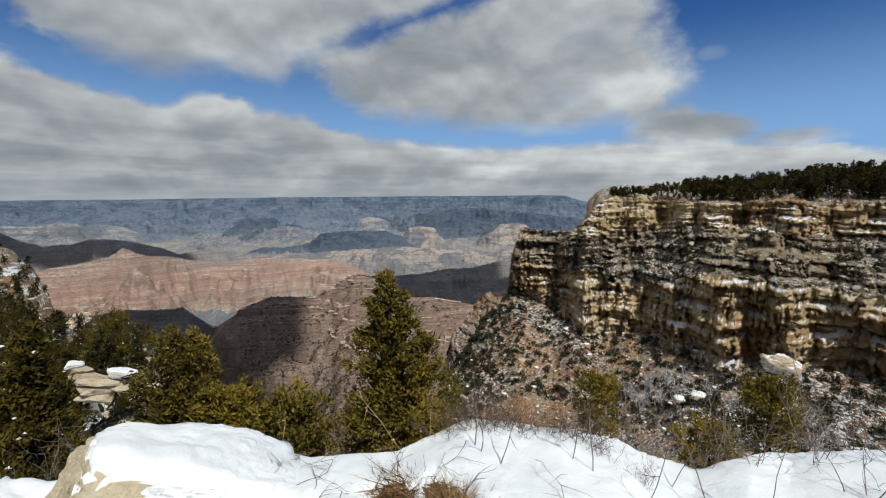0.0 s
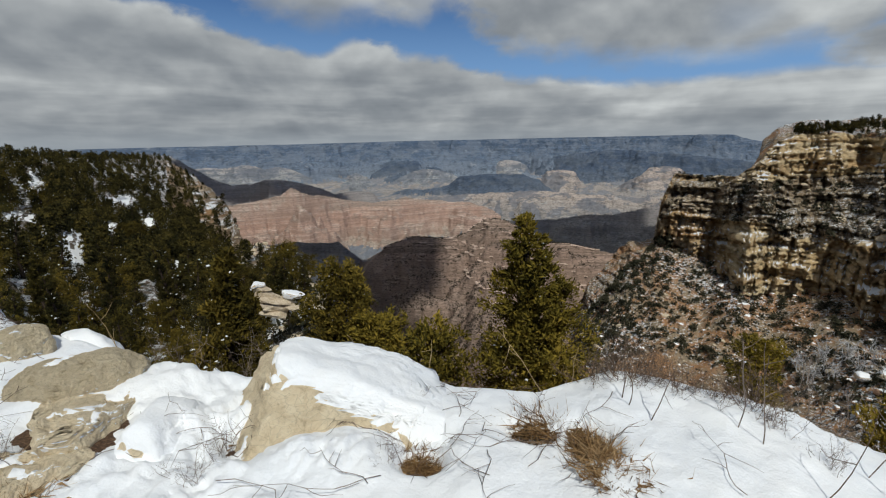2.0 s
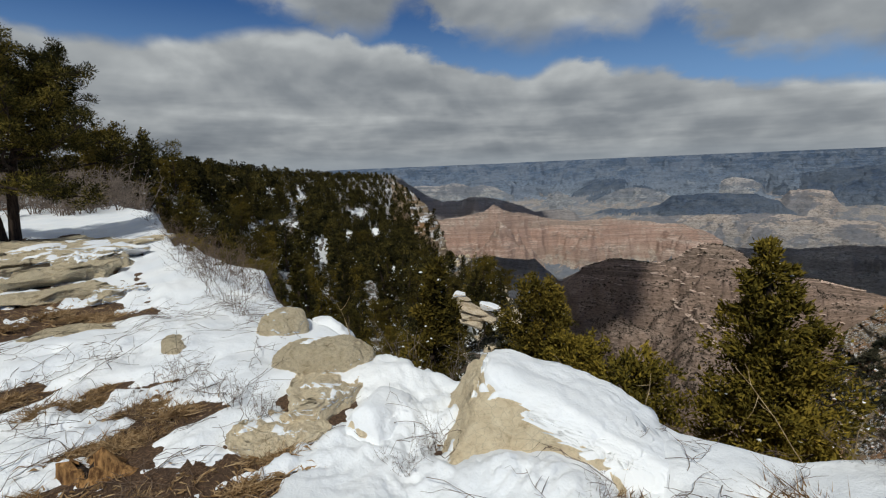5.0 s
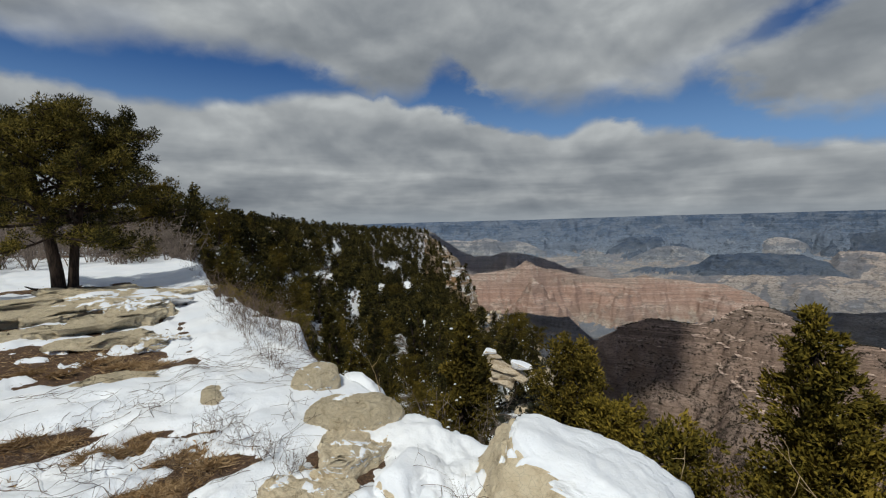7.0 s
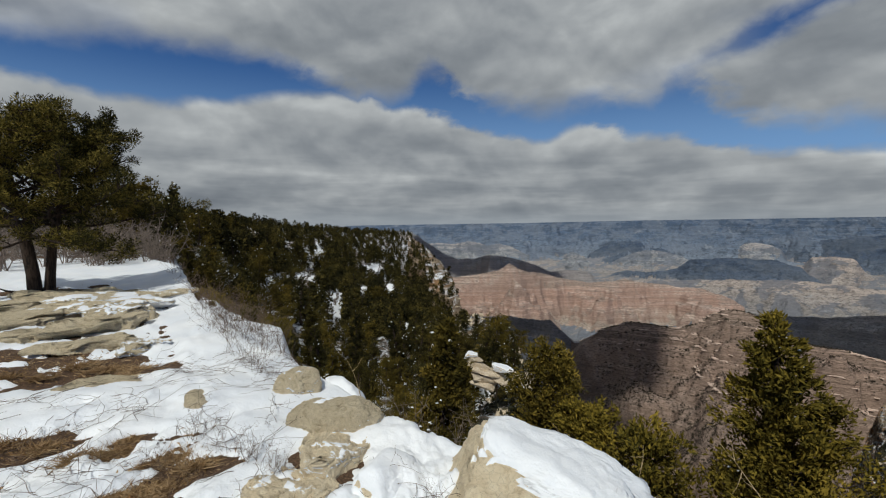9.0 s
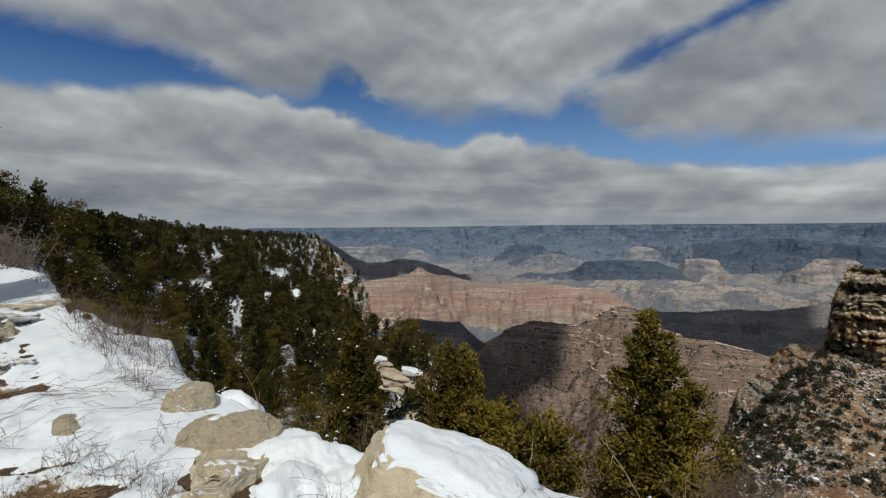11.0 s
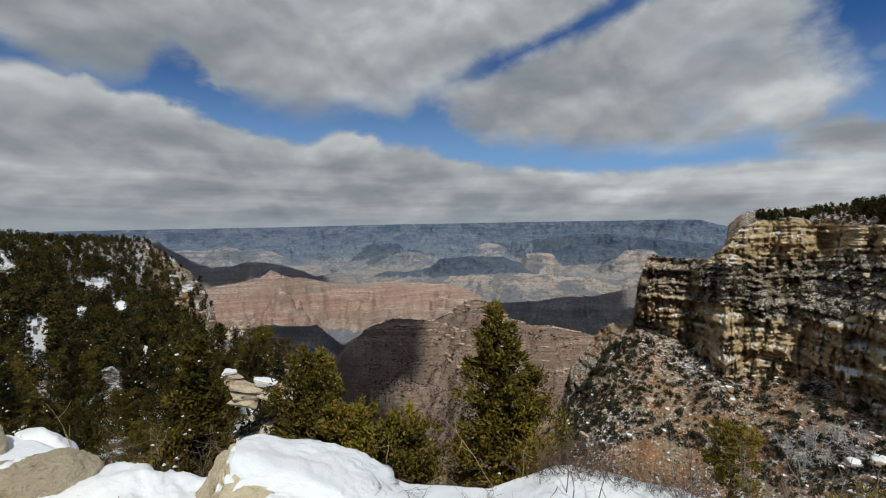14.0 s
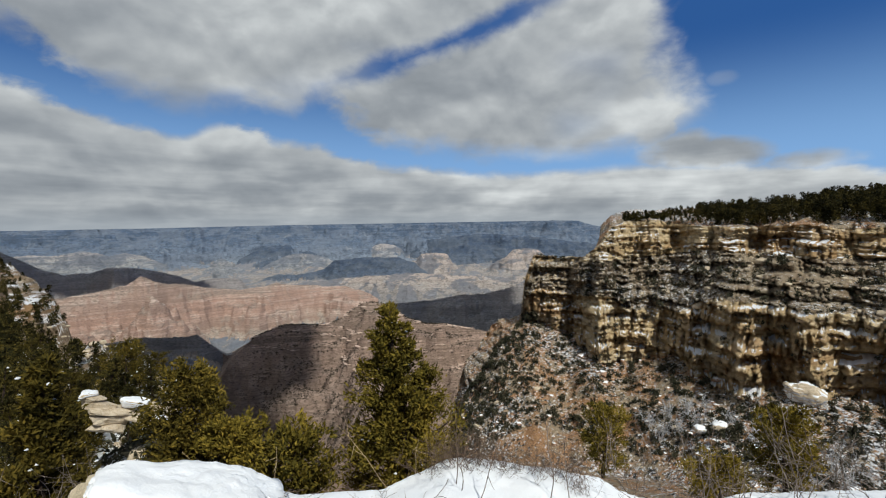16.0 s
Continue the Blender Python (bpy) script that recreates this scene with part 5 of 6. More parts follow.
def make_pine():
    """The broad pine with two stems on the rim."""
    rng = np.random.RandomState(7)
    foot = spot(83.3, 13.9)
    thing = empty("pine_tree", Matrix.Translation(foot) @ Matrix.Diagonal((0.84, 0.84, 0.84, 1)), "broad dark pine with two trunks on bare bedrock", "tree")
    across = np.array(toward(83.3 - 90, 0))
    away = np.array(toward(83.3, 0))
    tips = []
    for side, lean, rad, top in ((-0.13, -0.02, 0.15, 4.5), (0.14, 0.04, 0.12, 4.2)):
        stem = wander(rng, across * side + np.array([0, 0, -0.2]), across * lean + np.array([0, 0, 1]), top, 10, 0.045, 0.05)
        v, f = tubes([(stem, rad * np.array([1.5, 1.12, 1.0, 0.95, 0.9, 0.82, 0.7, 0.55, 0.4, 0.25, 0.1]))], 12)
        part("trunk", raw_mesh("trunk", v, f, BARK, True), thing)
        for k in range(26):
            u = 0.42 + 0.58 * (k + rng.rand()) / 26
            i = min(int(u * 10), 9)
            base = stem[i] + (stem[i + 1] - stem[i]) * (u * 10 - i)
            a = k * 2.39996 + rng.rand()
            h = (u - 0.42) / 0.58
            reach = (3.1 * (1 - h) ** 0.5 * (0.8 + 0.2 * min(1, h * 6)) + 0.45) * (0.72 + 0.42 * rng.rand())
            way = np.array([math.cos(a), math.sin(a), -0.06 + 0.66 * h])
            limb = wander(rng, base, way, reach, 7, 0.17, 0.04)
            own = [(limb, rad * (0.42 - 0.25 * h) * np.linspace(1, 0.15, 8))]
            for j in range(3, 8):
                for _ in range(3):
                    d = unit(limb[j] - limb[j - 1] + rng.normal(size=3) * 0.4 * np.array([1, 1, 0.6]))
                    twig = wander(rng, limb[j] - (limb[j] - limb[j - 1]) * rng.rand(), d, 0.25 + 0.25 * rng.rand(), 3, 0.25, 0.18)
                    own.append((twig, np.linspace(0.018, 0.006, 4)))
                    tips += [twig[-1], twig[-2]]
            v, f = tubes(own, 5)
            part("bough", raw_mesh("bough", v, f, BARK, True), thing)
    tips = np.array(tips)
    n = 85
    off = unit(rng.normal(size=(len(tips) * n, 3))) * rng.rand(len(tips) * n, 1) ** 0.5 * np.array([0.17, 0.17, 0.12])
    at = np.repeat(tips, n, 0) + off
    way = unit(unit(off) * 0.8 + rng.normal(size=at.shape) * 0.5 + np.array([0, 0, 0.35]))
    pts, faces = blades(rng, at, way, 0.10, 0.011, 0.1)
    crown = raw_mesh("crown", pts, faces, NEEDLES)
    part("crown", crown, thing, "dense tufts of dark green needles")
    tagged(part("snow_load", snow_bits(9, crown, 90, 0.035), thing, "lumps of snow on the needles"), kind="stuff")
    roots = [(wander(rng, (0, 0, 0.12), (math.cos(a), math.sin(a), -0.12), 0.9, 5, 0.15), np.linspace(0.09, 0.015, 6)) for a in (0.3, 1.4, 2.6, 3.7, 4.6, 5.5)]
    v, f = tubes(roots, 6)
    part("root", raw_mesh("root", v, f, BARK, True), thing)


make_pine()

# ------------------------------------------------------------------ woods on the ridge and the plateau


def joined(meshes_at, material, name):
    """Many copies of blade arrays in one mesh: rows of (points, quads, place, turn, scale)."""
    V, F, base = [], [], 0
    for pts, faces, at, turn, scale in meshes_at:
        c, s_ = math.cos(turn), math.sin(turn)
        q = pts * scale
        V.append(np.stack([q[:, 0] * c - q[:, 1] * s_, q[:, 0] * s_ + q[:, 1] * c, q[:, 2]], -1) + np.asarray(at))
        F.append(faces + base)
        base += len(pts)
    return raw_mesh(name, np.concatenate(V), np.concatenate(F), material)


def clump(seed, count, blade, height, radius, lobes=9):
    """Blades of a small tree or shrub seen from afar."""
    rng = np.random.RandomState(seed)
    c = rng.normal(size=(lobes, 3)) * np.array([radius * 0.42, radius * 0.42, height * 0.24]) + np.array([0, 0, height * 0.5])
    c[:, 2] = np.clip(c[:, 2], height * 0.12, height * 0.88)
    c[:, :2] *= (1.25 - c[:, 2:3] / height)
    k = rng.randint(lobes, size=count)
    way = unit(rng.normal(size=(count, 3)) + np.array([0, 0, 0.25]))
    at = c[k] + way * radius * 0.30 * (0.5 + 0.6 * rng.rand(count, 1))
    return blades(rng, at, way, blade * (0.6 + 0.8 * rng.rand(count)), blade * 0.30, 0.15)


def make_woods():
    rng = np.random.RandomState(77)
    kinds = [conifer_meshes(101, 4.8, 1.2, 6500, 0.15, PINYON, "cone", 44, 0.05), conifer_meshes(102, 4.0, 1.6, 6500, 0.16, OLIVE, "round", 44, 0.05),
             conifer_meshes(103, 5.8, 1.2, 6500, 0.15, PINYON, "cone", 48, 0.06), conifer_meshes(104, 3.6, 1.7, 6500, 0.16, PINYON, "round", 40, 0.05)]
    kinds.append(conifer_meshes(105, 4.6, 1.15, 9000, 0.125, OLIVE, "cone", 52, 0.05))
    loads = [snow_bits(200 + k, m[1], 22, 0.09) for k, m in enumerate(kinds)]
    words = ["dark green pinyon pine on the wooded ridge", "olive juniper on the wooded ridge", "tall dark pinyon pine on the wooded ridge", "rounded dark pinyon on the wooded ridge", "olive-green young pinyon on the near slope"]
    n = 9000
    az, r = rng.uniform(33, 76, n), np.exp(rng.uniform(math.log(21), math.log(150), n))
    crest = knots(az)[0][9]
    clear = fbm(np.stack([az * 0.22, np.log(r) * 4.5, 0 * az], -1), 3, 88)
    ok = (r < crest * 1.02) & ~((az > 71) & (r < 34)) & ~((az < 41) & (r > 80)) & ~((r > 27) & (clear > 0.16))
    # the snowy clearings and the outcrop stay open
    ok &= ~((np.abs(az - 38) < 5) & (r < 36)) & ~((r > 30) & in_clearing(az, r, land_z(az, r), 3.5))
    az, r = az[ok], r[ok]
    x, y = polar(az, r)
    z = land_z(az, r)
    placed = np.zeros((0, 2))
    for i in range(len(az)):
        if len(placed) >= 290:
            break
        if len(placed) and ((placed - (x[i], y[i])) ** 2).sum(1).min() < (2.3 + 0.022 * r[i]) ** 2:
            continue
        placed = np.vstack([placed, (x[i], y[i])])
        k = 4 if r[i] < 42 and rng.rand() < 0.6 else rng.randint(4)
        s_ = rng.uniform(0.65, 1.35) * (0.7 if r[i] < 32 else 1.0) * (1.12 if az[i] > 56 else 1.0)
        plant("pinyon_tree" if k != 1 else "juniper_tree", kinds[k], Vector((x[i], y[i], z[i] - 0.3)), rng.uniform(0, 360), s_, words[k], "tree", "trees on the wooded ridge", loads[k] if rng.rand() < 0.45 else None)
    protos = [clump(300 + k, 300, 0.46, 4.8, 1.35) for k in range(5)]
    n = 5200
    az, r = np.concatenate([rng.uniform(39.5, 90, 3700), rng.uniform(43, 57, 1500)]), np.exp(rng.uniform(math.log(80), math.log(430), n))
    crest = knots(az)[0][9]
    clear = fbm(np.stack([az * 0.22, np.log(r) * 4.5, 0 * az], -1), 3, 88)
    ok = (r < crest * np.where(az < 46, 1.0, 1.3)) & ~in_clearing(az, r, land_z(az, r), 3.0) & ~((az < 44) & (rng.rand(n) < 0.6))
    az, r = az[ok], r[ok]
    x, y = polar(az, r)
    z = land_z(az, r)
    far = [(*protos[rng.randint(5)], (x[i], y[i], z[i] - 0.4), rng.uniform(0, 6.28), 0.4 + 0.8 * rng.rand() ** 1.5) for i in range(len(az))]
    tagged(new("far_woods", joined(far, PINYON, "far_woods")), "dense dark pinyon and juniper woods along the rim", "woods", kind="stuff")
    # the far side: a fringe of trees on the plateau over the cliff
    fringe = []
    n = 1300
    az = rng.uniform(-60, -19.5, n)
    r = knots(az)[0][9] + 2.0 + rng.rand(n) ** 1.4 * np.where(az < -24, 85, 14)
    size_all = rng.uniform(0.6, 1.2, n) * np.where(az < -27, 1.0, 0.55) * np.where(az < -36, 1.2, 1.0)
    x, y = polar(az, r)
    z = land_z(az, r)
    for k in range(n):
        size, p = size_all[k], Vector((x[k], y[k], z[k] - 0.2))
        if k < 60:
            j = rng.randint(4)
            plant("pinyon_tree" if j != 1 else "juniper_tree", kinds[j], p, rng.uniform(0, 360), size * 1.05, "small dark conifer on the plateau above the cliff", "tree", "trees on the plateau")
        else:
            pts, faces = protos[rng.randint(5)]
            fringe.append((pts, faces, (p.x, p.y, p.z), rng.uniform(0, 6.28), size))
    tagged(new("plateau_woods", joined(fringe, PINYON, "plateau_woods")), "dark conifer woods on the plateau above the cliff", "woods", kind="stuff")


make_woods()


def ground_points(rng, count, az_lo, az_hi, rows_lo, rows_hi):
    """Random vertices of the ground between two azimuths and two knots."""
    pts, A, K = GRID["pts"], GRID["A"], GRID["K"]
    ok = np.argwhere((A > az_lo) & (A < az_hi) & (K >= rows_lo) & (K < rows_hi))
    return pts[tuple(ok[rng.choice(len(ok), count)].T)]


def make_scrub():
    rng = np.random.RandomState(55)
    protos = [clump(400 + k, 70, 0.5, 1.3, 0.9, 5) for k in range(5)]
    rows = []
    for count, lo, hi, k0, k1, size in ((2300, -62, 0.5, 5.2, 6, 0.7), (1300, -10, 0.5, 5.5, 6.3, 0.55), (200, -62, -8, 6, 7, 0.5), (560, -62, -15, 7, 8, 0.8), (90, -62, -15, 8, 9, 0.5), (60, -15, -8, 8, 9.2, 0.5), (420, 31, 46, 5.5, 9, 0.5)):
        for p in ground_points(rng, count, lo, hi, k0, k1):
            pts, faces = protos[rng.randint(5)]
            rows.append((pts, faces, p - np.array([0, 0, 0.15]), rng.uniform(0, 6.28), size * (0.4 + 1.6 * rng.rand() ** 2)))
    tagged(new("scrub", joined(rows, SCRUB, "scrub")), "low dark shrubs dotted over ledges and talus", "scrub", kind="stuff")
    # rubble
    for name, material, sets, label in (("rubble", RED_ROCK, ((330, -60, 0.5, 5.1, 6.1, 0.9),), "reddish rubble and boulders on the talus slope"),
                                        ("ledge_rubble", PALE_ROCK, ((420, -62, -8, 6.9, 9.0, 1.0), (200, 31, 46, 6, 9, 1.0), (240, -60, 0.5, 5.1, 6.1, 0.6)), "pale fallen blocks on ledges")):
        V, F, base = [], [], 0
        shapes = [boulder_mesh("rock", 500 + k, (1, 0.8, 0.55), None, 7, 0.12, 0.6, 2) for k in range(6)]
        for count, lo, hi, k0, k1, size in sets:
            for p in ground_points(rng, count, lo, hi, k0, k1):
                co, faces = shapes[rng.randint(6)]
                a = rng.uniform(0, 6.28)
                q = co * size * rng.uniform(0.4, 1.0) * (2.0 if rng.rand() < 0.08 else 1.0)
                q = np.stack([q[:, 0] * math.cos(a) - q[:, 1] * math.sin(a), q[:, 0] * math.sin(a) + q[:, 1] * math.cos(a), q[:, 2]], -1)
                V.append(q + p)
                F.append(faces + base)
                base += len(q)
        tagged(new(name, raw_mesh(name, np.concatenate(V), np.concatenate(F), material, False)), label, "rubble", kind="stuff")


def make_spur_scrub():
    """Low bushes and pale ledge stones over the near spur of the canyon."""
    rng = np.random.RandomState(66)
    spur = next(o for o in bpy.data.objects if o.name.startswith("spur"))
    co = np.zeros(len(spur.data.vertices) * 3)
    spur.data.vertices.foreach_get("co", co)
    co = co.reshape(-1, 3)
    az = np.degrees(np.arctan2(-co[:, 0], co[:, 1]))
    co = co[(az > -2) & (az < 24) & (np.hypot(co[:, 0], co[:, 1]) < 650)]
    protos = [clump(700 + k, 13, 1.15, 1.0, 0.9, 3) for k in range(4)]
    rows = [(*protos[rng.randint(4)], p, rng.uniform(0, 6.28), 0.3 + 0.75 * rng.rand() ** 2) for p in co[rng.choice(len(co), 26000)] + rng.normal(size=(26000, 3)) * np.array([1.0, 1.0, 0.0])]
    tagged(new("spur_scrub", joined(rows, DRY_SCRUB, "spur_scrub")), "grey-brown bushes dotted over the spur", "scrub", kind="stuff")
    # broken ledges follow the level
    V, F, base = [], [], 0
    shapes = [boulder_mesh("rock", 720 + k, (3.0, 1.0, 0.55), None, 6, 0.12, 0.6, 1) for k in range(4)]
    for level in (-80, -87, -92, -99, -104, -110, -117, -124, -131, -138, -146, -155):
        near = co[np.abs(co[:, 2] + 0.12 * co[:, 0] - level - 3 * fbm(co * 0.02, 2, 5)) < 0.8]
        if len(near) < 10:
            continue
        keep = near[fbm(near * 0.03, 2, int(-level)) > -0.05]
        for p in keep[rng.choice(len(keep), min(len(keep), 320), replace=False)]:
            q, f = shapes[rng.randint(4)]
            V.append(q * rng.uniform(0.6, 1.5) + p)
            F.append(f + base)
            base += len(q)
    tagged(new("spur_ledges", raw_mesh("spur_ledges", np.concatenate(V), np.concatenate(F), PINK_ROCK)), "pale pink broken ledges across the spur", "rock ledge", kind="stuff")


make_scrub()
make_spur_scrub()

# ------------------------------------------------------------------ bare shrubs, stems, grass and litter


def shrub_mesh(seed, height, spread, stems, material, thick=0.006, forks=3):
    """A leafless shrub: crooked stems that fork into twigs."""
    rng = np.random.RandomState(seed)
    paths = []
    for _ in range(stems):
        a = rng.uniform(0, 6.28)
        lean = rng.uniform(0.1, 1.0) * spread / height
        stem = wander(rng, (rng.normal() * 0.05, rng.normal() * 0.05, -0.05), (math.cos(a) * lean, math.sin(a) * lean, 1), height * rng.uniform(0.6, 1.05), 7, 0.16, 0.03)
        paths.append((stem, thick * np.linspace(1, 0.35, 8)))
        for _ in range(forks * 2):
            i = rng.randint(2, 7)
            d = unit(stem[i] - stem[i - 1] + rng.normal(size=3) * 0.7)
            twig = wander(rng, stem[i], d, height * rng.uniform(0.15, 0.42), 4, 0.22, 0.06)
            paths.append((twig, thick * 0.55 * np.linspace(1, 0.4, 5)))
            for _ in range(forks):
                j = rng.randint(1, 5)
                d2 = unit(twig[j] - twig[j - 1] + rng.normal(size=3) * 0.8)
                paths.append((wander(rng, twig[j], d2, height * rng.uniform(0.06, 0.16), 2, 0.2, 0.05), thick * 0.35 * np.linspace(1, 0.5, 3)))
    v, f = tubes(paths, 3)
    return raw_mesh("bare_shrub", v, f, material)


def make_shrubs():
    rng = np.random.RandomState(91)
    tall = [shrub_mesh(600 + k, 1.0, 0.5, 4, TWIG, 0.006, 2) for k in range(4)]
    thicket = [shrub_mesh(640 + k, 1.0, 0.55, 7, TWIG, 0.010, 3) for k in range(4)]
    edge = [shrub_mesh(660 + k, 1.0, 0.6, 6, BROWN_TWIG, 0.005, 2) for k in range(3)]
    low = [shrub_mesh(620 + k, 0.45, 0.4, 9, BROWN_TWIG, 0.003) for k in range(3)]

    def put(me, az, r, dz, scale, label, group=""):
        p = spot(az, r)
        ob = new("bare_shrub", me)
        ob.matrix_world = Matrix.Translation((p.x, p.y, p.z + dz)) @ pose(0, 0, 0, 0, 0, rng.uniform(0, 360)) @ Matrix.Diagonal((scale, scale, scale, 1))
        tagged(ob, label, "shrub", group)

    for az, r, dz, s_ in ((-22, 3.7, 0.2, 0.75), (-25, 3.9, 0.1, 0.95), (-28, 4.2, 0.0, 1.0), (-31, 3.9, 0.1, 1.05), (-33.5, 4.3, 0.2, 1.1), (-36, 4.6, 0.1, 1.2), (-39, 4.4, 0.2, 1.1), (-42, 4.8, 0.1, 1.25), (-45, 5.0, 0.1, 1.2),
                          (-48, 5.2, 0.1, 1.2), (-18, 3.8, 0.2, 0.7), (-13, 3.9, 0.2, 0.6), (-40, 3.8, 0.0, 0.9), (-46, 4.0, 0.0, 1.0), (-52, 4.6, 0.0, 1.1), (-35, 3.5, 0.0, 0.7), (-30, 3.3, 0.0, 0.6), (-43.5, 3.4, 0.0, 0.9)):
        put(tall[rng.randint(4)], az, r, dz, s_ * 0.72, "leafless grey-brown shrub at the brink", "bare shrubs along the brink")
    frosted = [shrub_mesh(680 + k, 1.0, 0.45, 6, FROST, 0.013, 3) for k in range(3)]
    for az, r, s_ in ((-22.5, 136, 6.5), (-23.6, 131, 7.0), (-24.6, 137, 7.5), (-25.4, 130, 6.5), (-26.3, 136, 7.5), (-27.2, 131, 7.0), (-28.2, 136, 6.0), (-30.5, 130, 6.0), (-32.5, 124, 6.0), (-38.5, 118, 6.5),
                      (-40, 112, 7.0), (-41.5, 116, 6.0), (-43, 110, 6.5), (-21.3, 140, 5.0), (-37.2, 108, 5.5), (-34.3, 116, 5.0)):
        put(frosted[rng.randint(3)], az, r, -0.2, s_, "bare frosted tree at the foot of the cliff", "frosted trees")
    for az, r, s_ in ((-0.6, 3.03, 0.75), (-1.6, 2.98, 0.7), (-2.6, 3.04, 0.8), (-4.4, 3.0, 0.75), (-5.2, 3.07, 0.7), (-6.6, 2.98, 0.75), (-7.4, 3.06, 0.7), (-9.2, 3.0, 0.6), (-10.2, 3.06, 0.6), (-12.5, 3.0, 0.6), (-15.5, 3.02, 0.7),
                      (-17, 3.08, 0.75), (-18.5, 3.0, 0.7)):
        put(low[rng.randint(3)], az, r, 0.05, s_, "low tangle of brown twigs on the snow drift", "twigs in the snow")
    for az, r, dz, s_ in ((46, 4.8, 0.3, 0.9), (49, 5.0, 0.2, 0.95), (51.5, 5.4, 0.2, 0.9), (44, 4.4, 0.2, 0.7), (54, 6.0, 0.2, 0.9), (48, 4.2, 0.15, 0.55), (41.5, 4.0, 0.1, 0.5), (38.5, 3.9, 0.2, 0.5)):
        put(tall[rng.randint(4)], az, r, dz, s_, "tangled leafless shrub behind the boulders", "bare shrubs behind the boulders")
    for az, r in ((63, 6.6), (65, 7.4), (66.5, 8.2), (68, 8.8), (69, 10), (70, 11.5), (70.6, 13), (71, 15), (67, 7.2), (69.5, 9.2), (71.4, 18), (72, 21), (64, 6.0), (70, 8.5), (72.5, 16), (62, 5.8), (66, 6.9), (68.5, 8.2), (70.3, 10.5), (70.9, 12), (71.6, 16.5), (72.2, 23), (73, 25), (67.5, 7.8), (69.8, 11)):
        put(edge[rng.randint(3)], az, r, 0.0, rng.uniform(0.5, 0.85), "thin leafless shrub on the snowy brink", "bare shrubs along the path")
    for k in range(64):
        az = rng.uniform(63.5, 73.5)
        r = float(np.interp(az, BRINK_A[:, 0], BRINK_A[:, 1])) * rng.uniform(0.8, 1.5)
        put((tall + edge)[rng.randint(7)], az, r, 0.02, rng.uniform(0.3, 0.55), "thin leafless shrub on the snowy brink", "bare shrubs along the path")
    for k in range(95):
        az, r = rng.uniform(72.5, 95), rng.uniform(21, 38)
        put(thicket[rng.randint(4)], az, r, 0.0, rng.uniform(1.5, 2.8), "grey leafless thicket beyond the pine", "grey thicket")
    for az, r, s_ in ((-5.7, 3.0, 0.8), (-3.5, 3.06, 0.6), (-8, 3.05, 0.65), (-11, 3.05, 0.5), (22, 2.75, 0.5), (26, 2.2, 0.45), (8, 2.6, 0.4), (45, 2.6, 0.5), (48.5, 2.4, 0.45), (66, 3.3, 0.6), (69, 3.6, 0.6), (64, 3.1, 0.6),
                      (72, 3.9, 0.6), (76, 3.6, 0.5), (-14, 3.0, 0.5), (-20, 2.9, 0.5), (-24, 2.8, 0.45)):
        put(low[rng.randint(3)], az, r, 0.06, s_, "low brown leafless twigs rising from the snow", "twigs in the snow")


make_shrubs()


